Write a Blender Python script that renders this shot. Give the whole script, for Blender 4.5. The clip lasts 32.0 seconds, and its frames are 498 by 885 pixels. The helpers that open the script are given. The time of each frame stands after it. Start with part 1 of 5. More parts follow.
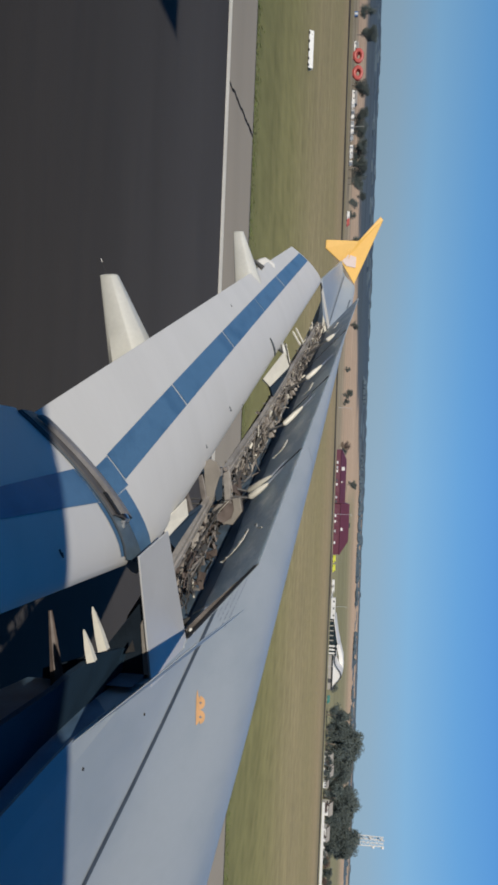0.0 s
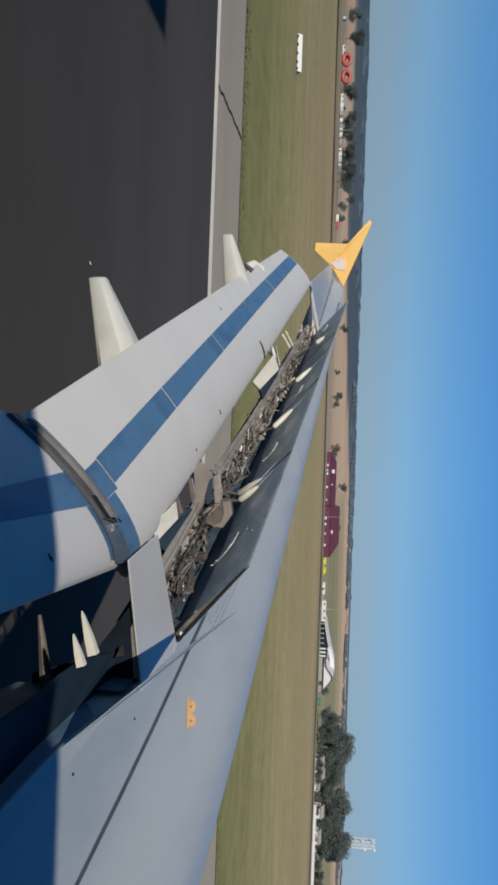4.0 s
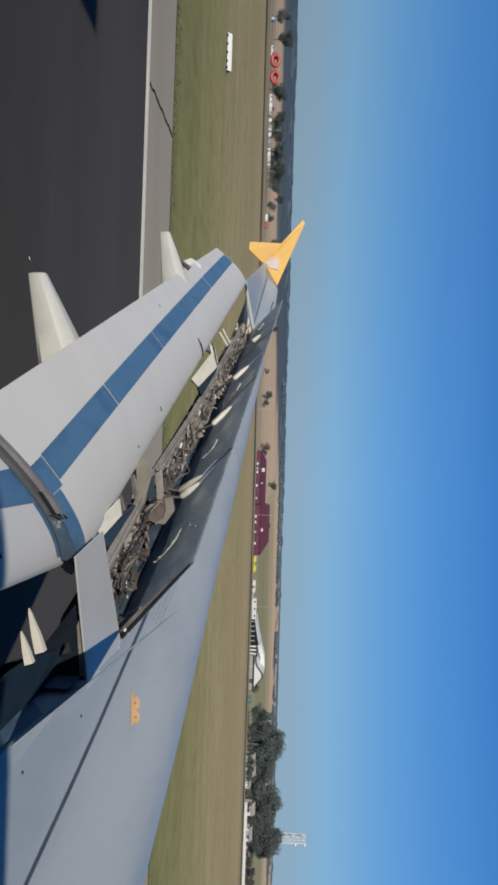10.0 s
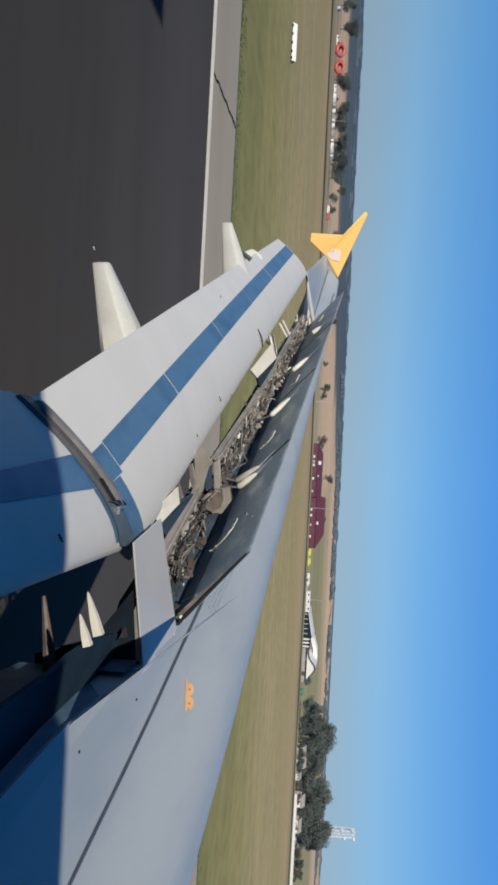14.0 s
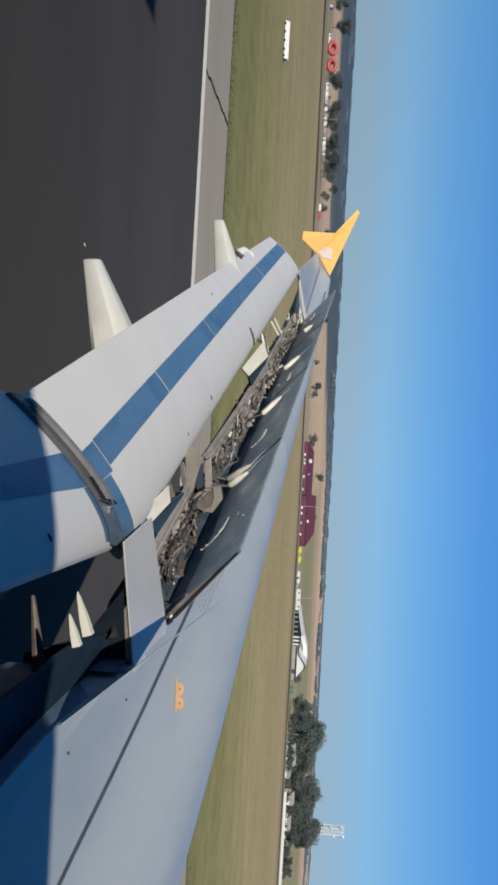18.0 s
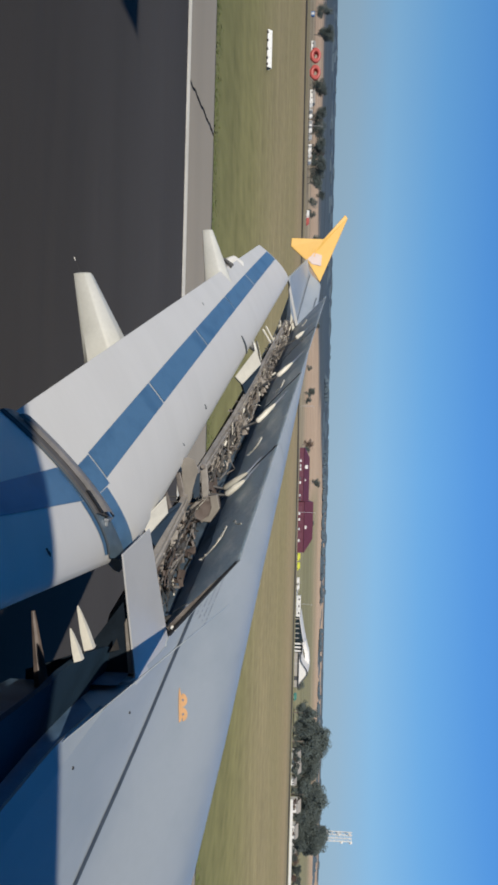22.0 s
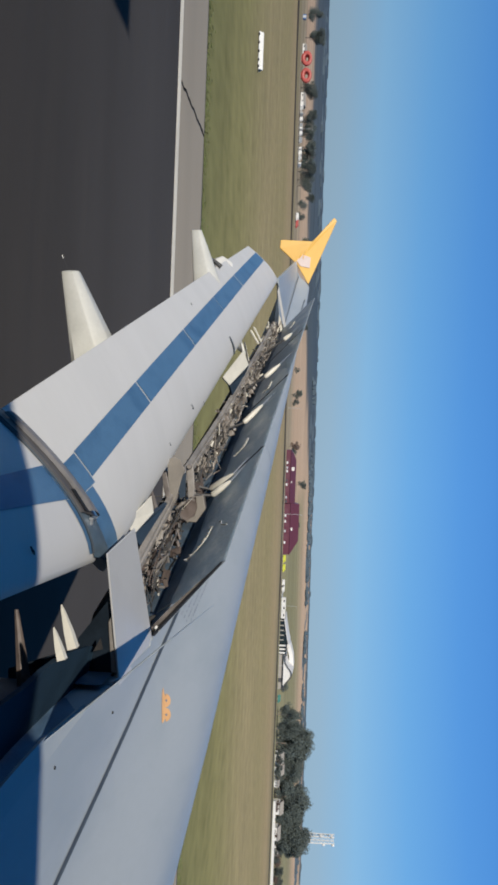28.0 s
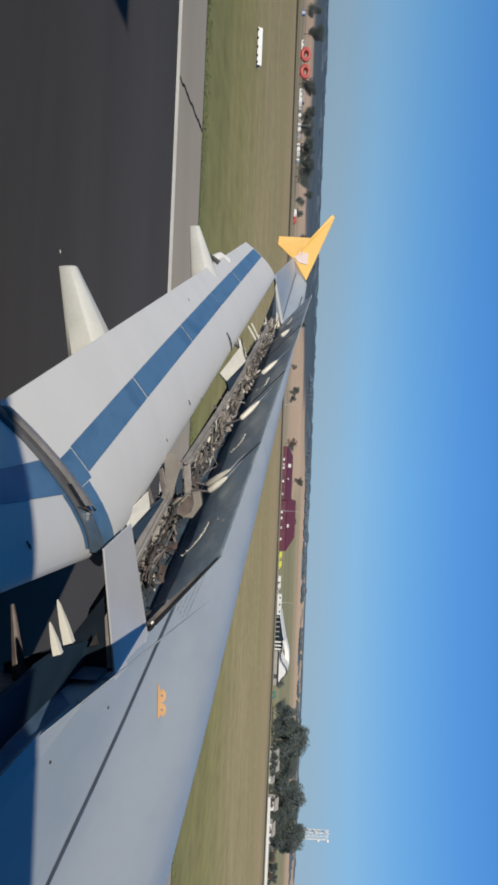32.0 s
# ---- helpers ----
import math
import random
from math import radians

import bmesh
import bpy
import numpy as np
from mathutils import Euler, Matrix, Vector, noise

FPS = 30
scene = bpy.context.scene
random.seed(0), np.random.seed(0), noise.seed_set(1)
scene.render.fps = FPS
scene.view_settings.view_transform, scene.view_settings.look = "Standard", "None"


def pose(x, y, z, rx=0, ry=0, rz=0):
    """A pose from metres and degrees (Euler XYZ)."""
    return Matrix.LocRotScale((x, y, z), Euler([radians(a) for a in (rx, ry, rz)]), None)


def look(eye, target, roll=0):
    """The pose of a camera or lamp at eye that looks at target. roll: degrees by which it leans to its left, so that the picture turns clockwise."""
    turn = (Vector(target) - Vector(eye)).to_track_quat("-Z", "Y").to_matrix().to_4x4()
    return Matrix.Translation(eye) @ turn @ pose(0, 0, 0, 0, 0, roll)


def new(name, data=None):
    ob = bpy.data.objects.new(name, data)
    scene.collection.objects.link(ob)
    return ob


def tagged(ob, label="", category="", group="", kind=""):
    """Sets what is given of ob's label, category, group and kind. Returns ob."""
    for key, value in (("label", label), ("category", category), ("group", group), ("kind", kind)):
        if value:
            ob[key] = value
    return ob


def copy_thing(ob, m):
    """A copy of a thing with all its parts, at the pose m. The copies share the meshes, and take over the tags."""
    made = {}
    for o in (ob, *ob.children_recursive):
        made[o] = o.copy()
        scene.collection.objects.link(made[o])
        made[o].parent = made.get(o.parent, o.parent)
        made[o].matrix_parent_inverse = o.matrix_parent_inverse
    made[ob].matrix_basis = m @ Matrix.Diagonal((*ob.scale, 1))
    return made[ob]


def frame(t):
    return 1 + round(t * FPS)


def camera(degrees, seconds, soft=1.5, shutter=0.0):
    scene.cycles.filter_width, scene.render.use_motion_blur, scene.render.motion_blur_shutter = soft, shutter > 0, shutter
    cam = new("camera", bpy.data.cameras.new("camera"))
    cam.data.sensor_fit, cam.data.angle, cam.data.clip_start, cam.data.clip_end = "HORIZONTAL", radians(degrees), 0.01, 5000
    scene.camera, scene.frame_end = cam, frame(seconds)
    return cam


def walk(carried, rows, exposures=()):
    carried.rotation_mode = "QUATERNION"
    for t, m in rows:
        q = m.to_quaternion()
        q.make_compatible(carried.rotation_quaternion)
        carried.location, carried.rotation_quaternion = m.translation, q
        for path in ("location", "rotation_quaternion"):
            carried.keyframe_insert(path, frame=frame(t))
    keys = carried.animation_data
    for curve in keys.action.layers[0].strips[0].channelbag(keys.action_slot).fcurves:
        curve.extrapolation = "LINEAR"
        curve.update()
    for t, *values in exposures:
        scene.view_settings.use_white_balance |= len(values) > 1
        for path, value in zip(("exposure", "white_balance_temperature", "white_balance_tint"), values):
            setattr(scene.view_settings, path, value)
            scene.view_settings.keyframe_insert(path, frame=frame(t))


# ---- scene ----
cam = camera(33.0, 32.0, soft=3.1)
EYE = 4.5          # height of the window seat's eye over the runway


def heading(x, y, z, yaw, pitch, roll):
    """Yaw from outboard (+Y) towards the nose (+X), pitch up, the phone held on its side."""
    a, b = radians(yaw), radians(pitch)
    eye = Vector((x, y, EYE + z))
    return look(eye, eye + 10 * Vector((math.sin(a) * math.cos(b), math.cos(a) * math.cos(b), math.sin(b))), roll)


PATH = [
    (0, -0.034, 0.019, 0.109, 0.67, -6.86, 92.35),
    (0.5, -0.034, 0.025, 0.105, 0.57, -6.52, 92.12),
    (1, -0.033, 0.022, 0.105, 0.45, -5.91, 92.55),
    (1.5, -0.033, 0.027, 0.111, 0.45, -6.09, 92.28),
    (2, -0.034, 0.030, 0.108, 0.23, -6.00, 91.54),
    (2.5, -0.033, 0.026, 0.112, 0.39, -5.85, 92.08),
    (3, -0.030, 0.031, 0.115, 0.49, -5.87, 92.82),
    (3.5, -0.032, 0.029, 0.111, 0.38, -6.22, 92.09),
    (5.5, -0.034, 0.024, 0.109, 1.04, -6.33, 92.71),
    (6, -0.035, 0.025, 0.107, 1.21, -6.99, 93.10),
    (6.5, -0.032, 0.020, 0.106, 1.19, -6.82, 93.39),
    (7, -0.031, 0.016, 0.105, 0.96, -6.65, 93.46),
    (7.5, -0.029, 0.010, 0.095, 0.62, -5.72, 92.82),
    (8, -0.022, -0.007, 0.081, 0.86, -5.90, 92.56),
    (8.5, -0.019, -0.013, 0.071, 0.78, -6.44, 92.89),
    (9, -0.017, -0.025, 0.051, 0.96, -2.42, 93.17),
    (9.5, -0.015, -0.030, 0.034, 0.81, -2.52, 92.71),
    (10, -0.015, -0.026, 0.027, 0.36, -1.42, 91.95),
    (10.5, -0.020, -0.029, 0.016, 0.59, -2.38, 92.73),
    (11, -0.016, -0.027, 0.017, 0.70, -2.70, 92.75),
    (11.5, -0.014, -0.032, 0.016, 1.08, -3.41, 93.06),
    (12, -0.013, -0.028, 0.018, 0.86, -3.51, 93.15),
    (12.5, -0.012, -0.029, 0.021, 0.82, -4.02, 92.88),
    (13, -0.007, -0.037, 0.019, 1.10, -4.39, 93.21),
    (13.5, -0.006, -0.034, 0.021, 1.08, -5.11, 93.10),
    (15.5, -0.005, -0.016, 0.012, 1.06, -5.39, 93.13),
    (16, -0.010, -0.007, 0.018, 1.05, -4.89, 93.28),
    (16.5, -0.007, -0.007, 0.012, 1.10, -4.43, 93.54),
    (17, -0.010, -0.010, 0.016, 1.15, -4.37, 93.58),
    (17.5, -0.009, 0.001, 0.014, 1.17, -4.35, 93.72),
    (18, -0.010, -0.004, 0.013, 1.17, -4.64, 93.34),
    (18.5, -0.010, -0.006, 0.012, 1.36, -4.75, 92.92),
    (19, -0.011, 0.001, 0.013, 1.11, -4.78, 92.77),
    (19.5, -0.008, -0.010, 0.011, 0.94, -4.34, 92.48),
    (20, -0.011, -0.002, 0.010, 0.49, -4.37, 92.43),
    (20.5, -0.013, -0.007, 0.013, 0.47, -4.75, 91.80),
    (21, -0.013, -0.011, 0.012, 0.68, -4.65, 91.82),
    (21.5, -0.012, -0.004, 0.008, 0.42, -4.78, 91.67),
    (22, -0.014, -0.010, 0.012, 0.63, -4.34, 91.52),
    (22.5, -0.014, -0.008, 0.011, 0.59, -4.15, 91.73),
    (23, -0.012, -0.005, 0.014, 0.39, -4.09, 91.90),
    (23.5, -0.012, -0.012, 0.022, 0.47, -3.93, 91.84),
    (24, -0.006, -0.013, 0.020, 0.44, -3.93, 91.53),
    (24.5, -0.007, -0.013, 0.025, 0.51, -3.88, 91.54),
    (25, -0.004, -0.021, 0.028, 0.43, -3.83, 91.33),
    (25.5, -0.005, -0.019, 0.026, 0.43, -3.64, 91.45),
    (27.5, -0.006, -0.009, 0.012, 0.52, -3.29, 92.21),
    (28, -0.008, -0.006, 0.014, 0.50, -3.45, 92.17),
    (28.5, -0.006, -0.011, 0.016, 0.43, -3.44, 92.21),
    (29, -0.003, -0.011, 0.016, 0.44, -3.61, 92.07),
    (29.5, -0.005, -0.010, 0.015, 0.50, -3.62, 92.08),
    (30, -0.006, -0.012, 0.019, 0.56, -3.62, 92.31),
    (30.5, -0.005, -0.009, 0.018, 0.58, -3.45, 92.15),
    (31, -0.006, -0.011, 0.015, 0.76, -3.24, 92.41),
    (31.5, -0.007, -0.010, 0.017, 0.82, -3.21, 92.44),
    (32, -0.005, -0.008, 0.014, 0.73, -3.22, 92.48),
]
walk(cam, [(t, heading(*row)) for t, *row in PATH], ((0.0, -0.14), (3.0, -0.18), (7.0, -0.2), (8.0, -0.17), (9.0, -0.14), (10.0, -0.2), (11.0, -0.07), (13.0, 0.0), (25.0, 0.0), (32.0, -0.03)))

# ---- daylight ----
LIGHT = Vector((0.66, 1.64, -1.0)).normalized()      # the way the sunlight travels
world = bpy.data.worlds.new("sky")
scene.world = world
world.use_nodes = True
wn, wl = world.node_tree.nodes, world.node_tree.links
sky = wn.new("ShaderNodeTexSky")
sky.sky_type, sky.sun_disc = "NISHITA", False
sky.sun_elevation = math.asin(-LIGHT.z)
sky.sun_rotation = math.atan2(-LIGHT.x, -LIGHT.y)
sky.altitude, sky.air_density, sky.dust_density, sky.ozone_density = 300, 1.0, 0.3, 3.0
hs = wn.new("ShaderNodeHueSaturation")
hs.inputs["Saturation"].default_value, hs.inputs["Value"].default_value = 1.75, 1.15
wl.new(sky.outputs[0], hs.inputs["Color"])
SKY = 0.06
# clear blue haze towards the horizon
co = wn.new("ShaderNodeTexCoord")
sp = wn.new("ShaderNodeSeparateXYZ")
wl.new(co.outputs["Generated"], sp.inputs[0])
haze = wn.new("ShaderNodeValToRGB")
stops = [(0.0, (0.30, 0.43, 0.535)), (0.035, (0.29, 0.445, 0.59)), (0.075, (0.235, 0.47, 0.73)), (0.13, (0.145, 0.39, 0.745)), (0.19, (0.092, 0.305, 0.715)), (0.26, (0.063, 0.24, 0.64))]
while len(haze.color_ramp.elements) < len(stops):
    haze.color_ramp.elements.new(0.5)
for e, (pos, c) in zip(haze.color_ramp.elements, stops):
    e.position, e.color = pos, (*c, 1)
wl.new(sp.outputs["Z"], haze.inputs["Fac"])
up = wn.new("ShaderNodeVectorMath")
up.operation = "SCALE"
up.inputs["Scale"].default_value = 1 / SKY
wl.new(haze.outputs["Color"], up.inputs[0])
how = wn.new("ShaderNodeMapRange")
how.inputs["From Min"].default_value, how.inputs["From Max"].default_value = 0.22, 0.6
wl.new(sp.outputs["Z"], how.inputs["Value"])
# the clear sky is a little deeper towards the tail than abeam
deep = wn.new("ShaderNodeMapRange")
for key, value in (("From Min", -0.55), ("From Max", 0.05), ("To Min", 0.82), ("To Max", 1.05)):
    deep.inputs[key].default_value = value
wl.new(sp.outputs["X"], deep.inputs["Value"])
mx = wn.new("ShaderNodeMix")
mx.data_type = "RGBA"
wl.new(how.outputs[0], mx.inputs[0])
wl.new(up.outputs[0], mx.inputs[6])
wl.new(hs.outputs[0], mx.inputs[7])
toned = wn.new("ShaderNodeVectorMath")
toned.operation = "SCALE"
wl.new(mx.outputs[2], toned.inputs[0])
wl.new(deep.outputs[0], toned.inputs["Scale"])
wl.new(toned.outputs[0], wn["Background"].inputs["Color"])
wn["Background"].inputs["Strength"].default_value = SKY
sun = new("sun", bpy.data.lights.new("sun", "SUN"))
sun.data.energy, sun.data.angle, sun.data.color = 4.3, radians(0.53), (1.0, 0.93, 0.82)
sun.matrix_world = look((0, 0, 60), Vector((0, 0, 60)) + LIGHT)


# ---- materials ----
def mat(name, base, rough=0.5, metal=0.0, var=0.12, scale=4.0, stretch=(1, 1, 1), bump=0.0, bscale=60.0, second=None, mix=(0.4, 0.7), coat=0.0, spec=0.5, obj_random=0.0, dull=0.0):
    m = bpy.data.materials.new(name)
    m.use_nodes = True
    n, l = m.node_tree.nodes, m.node_tree.links
    p = n["Principled BSDF"]
    p.inputs["Metallic"].default_value, p.inputs["Coat Weight"].default_value = metal, coat
    geo = n.new("ShaderNodeTexCoord")
    mp = n.new("ShaderNodeMapping")
    mp.inputs["Scale"].default_value = stretch
    l.new(geo.outputs["Object"], mp.inputs["Vector"])

    def tex(s, detail=5.0):
        t = n.new("ShaderNodeTexNoise")
        t.inputs["Scale"].default_value, t.inputs["Detail"].default_value = s, detail
        l.new(mp.outputs[0], t.inputs["Vector"])
        return t

    big, fine = tex(scale), tex(scale * 9)
    ramp = n.new("ShaderNodeValToRGB")
    ramp.color_ramp.elements[0].position, ramp.color_ramp.elements[1].position = mix
    b2 = second or [c * (1 - var) for c in base]
    ramp.color_ramp.elements[0].color, ramp.color_ramp.elements[1].color = (*base, 1), (*b2, 1)
    l.new(big.outputs["Fac"], ramp.inputs["Fac"])
    mr = n.new("ShaderNodeMapRange")
    mr.inputs["To Min"].default_value, mr.inputs["To Max"].default_value = 1 - var, 1 + var
    l.new(fine.outputs["Fac"], mr.inputs["Value"])
    mul = n.new("ShaderNodeVectorMath")
    mul.operation = "SCALE"
    l.new(ramp.outputs["Color"], mul.inputs[0])
    l.new(mr.outputs[0], mul.inputs["Scale"])
    out = mul.outputs[0]
    if obj_random:
        oi = n.new("ShaderNodeObjectInfo")
        m2 = n.new("ShaderNodeMapRange")
        m2.inputs["To Min"].default_value, m2.inputs["To Max"].default_value = 1 - obj_random, 1 + obj_random
        l.new(oi.outputs["Random"], m2.inputs["Value"])
        v2 = n.new("ShaderNodeVectorMath")
        v2.operation = "SCALE"
        l.new(out, v2.inputs[0])
        l.new(m2.outputs[0], v2.inputs["Scale"])
        out = v2.outputs[0]
    l.new(out, p.inputs["Base Color"])
    p.inputs["Specular IOR Level"].default_value = spec
    p.inputs["Diffuse Roughness"].default_value = dull
    rr = n.new("ShaderNodeMapRange")
    rr.inputs["To Min"].default_value, rr.inputs["To Max"].default_value = max(rough - 0.1, 0.02), min(rough + 0.1, 1)
    l.new(fine.outputs["Fac"], rr.inputs["Value"])
    l.new(rr.outputs[0], p.inputs["Roughness"])
    if bump:
        bt = tex(bscale, 3.0)
        bp = n.new("ShaderNodeBump")
        bp.inputs["Strength"].default_value, bp.inputs["Distance"].default_value = bump, 0.02
        l.new(bt.outputs["Fac"], bp.inputs["Height"])
        l.new(bp.outputs[0], p.inputs["Normal"])
    return m


WING = mat("grey wing paint", (0.358, 0.394, 0.420), 0.40, var=0.05, scale=1.5, stretch=(2.2, 0.8, 1), second=(0.306, 0.348, 0.376), mix=(0.46, 0.8), spec=0.16)
FLAP = mat("white flap paint", (0.58, 0.572, 0.55), 0.48, var=0.03, scale=1.3, stretch=(0.5, 2.6, 1), second=(0.535, 0.528, 0.505), mix=(0.4, 0.85))
CREAM = mat("cream fairing paint", (0.545, 0.545, 0.505), 0.5, var=0.09, scale=4)
BAND = mat("slate blue paint", (0.076, 0.163, 0.277), 0.4, var=0.2, scale=3.5, stretch=(1.5, 1, 1), second=(0.05, 0.118, 0.215), mix=(0.48, 0.72))
SEAL = mat("grey rubber seal", (0.20, 0.19, 0.186), 0.45, var=0.3, scale=4, stretch=(1, 1, 1), second=(0.13, 0.125, 0.12), mix=(0.35, 0.65))
SEALBROWN = mat("grey-brown seal rubber", (0.10, 0.094, 0.09), 0.5, var=0.3, scale=5)
SLATE = mat("dusty slate paint", (0.065, 0.105, 0.145), 0.5, var=0.35, scale=3, second=(0.11, 0.135, 0.15), mix=(0.45, 0.75), stretch=(1, 0.4, 1))
DARK = mat("black rubber", (0.015, 0.016, 0.018), 0.6, var=0.3, scale=8)
OILY = mat("oily grey fittings", (0.20, 0.175, 0.155), 0.45, var=0.35, scale=9, second=(0.075, 0.065, 0.06))
LINE = mat("dark sealant", (0.07, 0.085, 0.10), 0.6, var=0.2, scale=6)
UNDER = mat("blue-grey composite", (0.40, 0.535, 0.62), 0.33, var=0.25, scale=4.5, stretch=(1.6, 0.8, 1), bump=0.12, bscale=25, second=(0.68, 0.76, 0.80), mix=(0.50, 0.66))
# primer kept near black so the bay floor looks shaded
SPAR = mat("oily brown primer darkened as shade", (0.036, 0.033, 0.031), 0.7, var=0.35, scale=7, second=(0.018, 0.018, 0.019), spec=0.25)
# shade of the inner bay, put into the web's colour
SHADE = mat("matt painted-in shade", (0.014, 0.022, 0.032), 0.85, var=0.3, scale=6, spec=0.1)
# blue of sky-lit shade mixed into the grey primer
PRIMER = mat("stained grey primer tinted as shade", (0.07, 0.105, 0.145), 0.6, var=0.3, scale=6, second=(0.04, 0.055, 0.072))
BEAMTAN = mat("grey-tan beam paint", (0.225, 0.203, 0.172), 0.6, var=0.15, scale=5, second=(0.18, 0.16, 0.137))
# shade colour for the hinge strips and the inner spar wall
SHADEBLUE = mat("dark blue painted-in shade", (0.115, 0.195, 0.285), 0.5, var=0.25, scale=5, second=(0.07, 0.125, 0.19))
# shade under the raised inner spoiler, put into the shroud's colour
DEEPSHADE = mat("deep navy painted-in shade", (0.017, 0.037, 0.060), 0.7, var=0.25, scale=5, second=(0.013, 0.029, 0.048), spec=0.15)
PANELGREY = mat("pale grey panel paint", (0.50, 0.502, 0.498), 0.4, var=0.05, scale=2.5)
# the spoilers' composite again, darkened for the shade it hangs in
UNDERSHADE = mat("composite darkened as shade", (0.13, 0.215, 0.30), 0.55, var=0.3, scale=5)
RAIL = mat("tan-grey primer", (0.30, 0.275, 0.245), 0.55, var=0.25, scale=6, second=(0.19, 0.17, 0.15))
# navy that paints shade on fairing webs, track gap and drive case
NAVY = mat("navy for webs and shaded gaps", (0.026, 0.046, 0.072), 0.5, var=0.2, scale=5)
OILED = mat("oily brown casting", (0.125, 0.098, 0.085), 0.55, var=0.35, scale=14, second=(0.07, 0.054, 0.048))
LOOM = mat("dark wiring sleeve", (0.07, 0.068, 0.066), 0.6, var=0.3, scale=9)
STEEL = mat("dull steel", (0.46, 0.425, 0.39), 0.4, metal=0.45, var=0.3, scale=12, obj_random=0.3)
HYDR = mat("tan hydraulic fitting", (0.34, 0.305, 0.265), 0.5, var=0.35, scale=9, second=(0.14, 0.118, 0.102), mix=(0.35, 0.6))
ROD = mat("cream actuator paint", (0.66, 0.63, 0.54), 0.45, var=0.1, scale=9)
ORANGE = mat("orange fence paint", (0.843, 0.498, 0.119), 0.4, var=0.05, scale=3)
MARK = mat("orange marking", (0.85, 0.47, 0.20), 0.5, var=0.12, scale=9)
INK = mat("grey stencil ink", (0.24, 0.27, 0.32), 0.6, var=0.15, scale=20)
WHITE = mat("silver-white aircraft paint", (0.60, 0.61, 0.625), 0.35, var=0.04, scale=0.6)
METAL = mat("bare aluminium", (0.70, 0.71, 0.72), 0.3, metal=0.9, var=0.1, scale=6)
TYRE = mat("tyre rubber", (0.025, 0.025, 0.026), 0.8, var=0.2, scale=10)
# glare on the wing-tip fence, painted as a pale colour
GLINT = mat("pinkish painted glint", (0.80, 0.66, 0.60), 0.2, var=0.05, scale=9)
GLASS = bpy.data.materials.new("window acrylic")
GLASS.use_nodes = True
GLASS.node_tree.nodes["Principled BSDF"].inputs["Transmission Weight"].default_value = 1.0
GLASS.node_tree.nodes["Principled BSDF"].inputs["Roughness"].default_value = 0.03

ASPHALT = mat("dark runway asphalt", (0.0449, 0.0422, 0.0416), 0.85, var=0.10, scale=0.25, stretch=(0.12, 1, 1), bump=0.25, bscale=30, spec=0.10, dull=1.0, second=(0.0388, 0.0363, 0.0353))
SHOULDER = mat("weathered shoulder asphalt", (0.222, 0.196, 0.157), 0.9, var=0.08, scale=0.3, stretch=(0.15, 1, 1), bump=0.2, bscale=25, dull=0.8)
LINEPAINT = mat("worn white runway paint", (0.86, 0.78, 0.62), 0.7, var=0.16, scale=1.2, stretch=(0.3, 1, 1))
TAR = mat("tar joint", (0.018, 0.017, 0.016), 0.95, var=0.2, scale=3, spec=0.1)
BOARD = mat("white marker board", (0.78, 0.77, 0.72), 0.6, var=0.06, scale=3)
SHED = mat("maroon sheet metal", (0.12, 0.026, 0.045), 0.55, var=0.12, scale=0.4, stretch=(3, 3, 0.3))
SHEDROOF = mat("maroon roof sheet", (0.135, 0.04, 0.06), 0.5, var=0.1, scale=0.3)
PANEL = mat("white cladding", (0.72, 0.70, 0.66), 0.6, var=0.07, scale=0.3)
GREYROOF = mat("dark grey roof trim", (0.07, 0.07, 0.075), 0.6, var=0.15, scale=0.5)
CONC = mat("pale concrete", (0.36, 0.33, 0.29), 0.8, var=0.12, scale=0.5)
GLAZE = mat("dark glazing", (0.02, 0.03, 0.035), 0.15, var=0.2, scale=1)
# leaf colour lightened and blued to paint in distance haze
LEAF = mat("haze-lightened gum leaves", (0.100, 0.120, 0.108), 0.95, var=0.25, scale=0.3, second=(0.07, 0.09, 0.086), obj_random=0.25)
LEAFDRY = mat("dry brown leaves", (0.115, 0.075, 0.06), 0.8, var=0.3, scale=0.6, obj_random=0.2)
BARK = mat("pale gum bark", (0.20, 0.17, 0.14), 0.85, var=0.3, scale=2, bump=0.3, bscale=8)
RED = mat("red painted steel", (0.45, 0.075, 0.06), 0.5, var=0.12, scale=1)
YELLOW = mat("yellow safety paint", (0.62, 0.62, 0.06), 0.5, var=0.1, scale=1)
BLUE = mat("blue paint", (0.07, 0.17, 0.36), 0.5, var=0.12, scale=1)
TEAL = mat("green tarpaulin", (0.06, 0.22, 0.18), 0.6, var=0.15, scale=1)
TRACTOR = mat("orange machine paint", (0.50, 0.17, 0.05), 0.5, var=0.2, scale=2)
GALV = mat("galvanised steel", (0.55, 0.55, 0.54), 0.45, metal=0.3, var=0.12, scale=1)
SOIL = mat("dark ditch soil", (0.05, 0.042, 0.034), 0.9, var=0.3, scale=0.6, stretch=(0.2, 1, 1))
# blue of distance haze put into the scrub's colour
FOREST = mat("haze-blue far scrub", (0.09, 0.125, 0.15), 0.9, var=0.2, scale=0.01, second=(0.06, 0.085, 0.10))


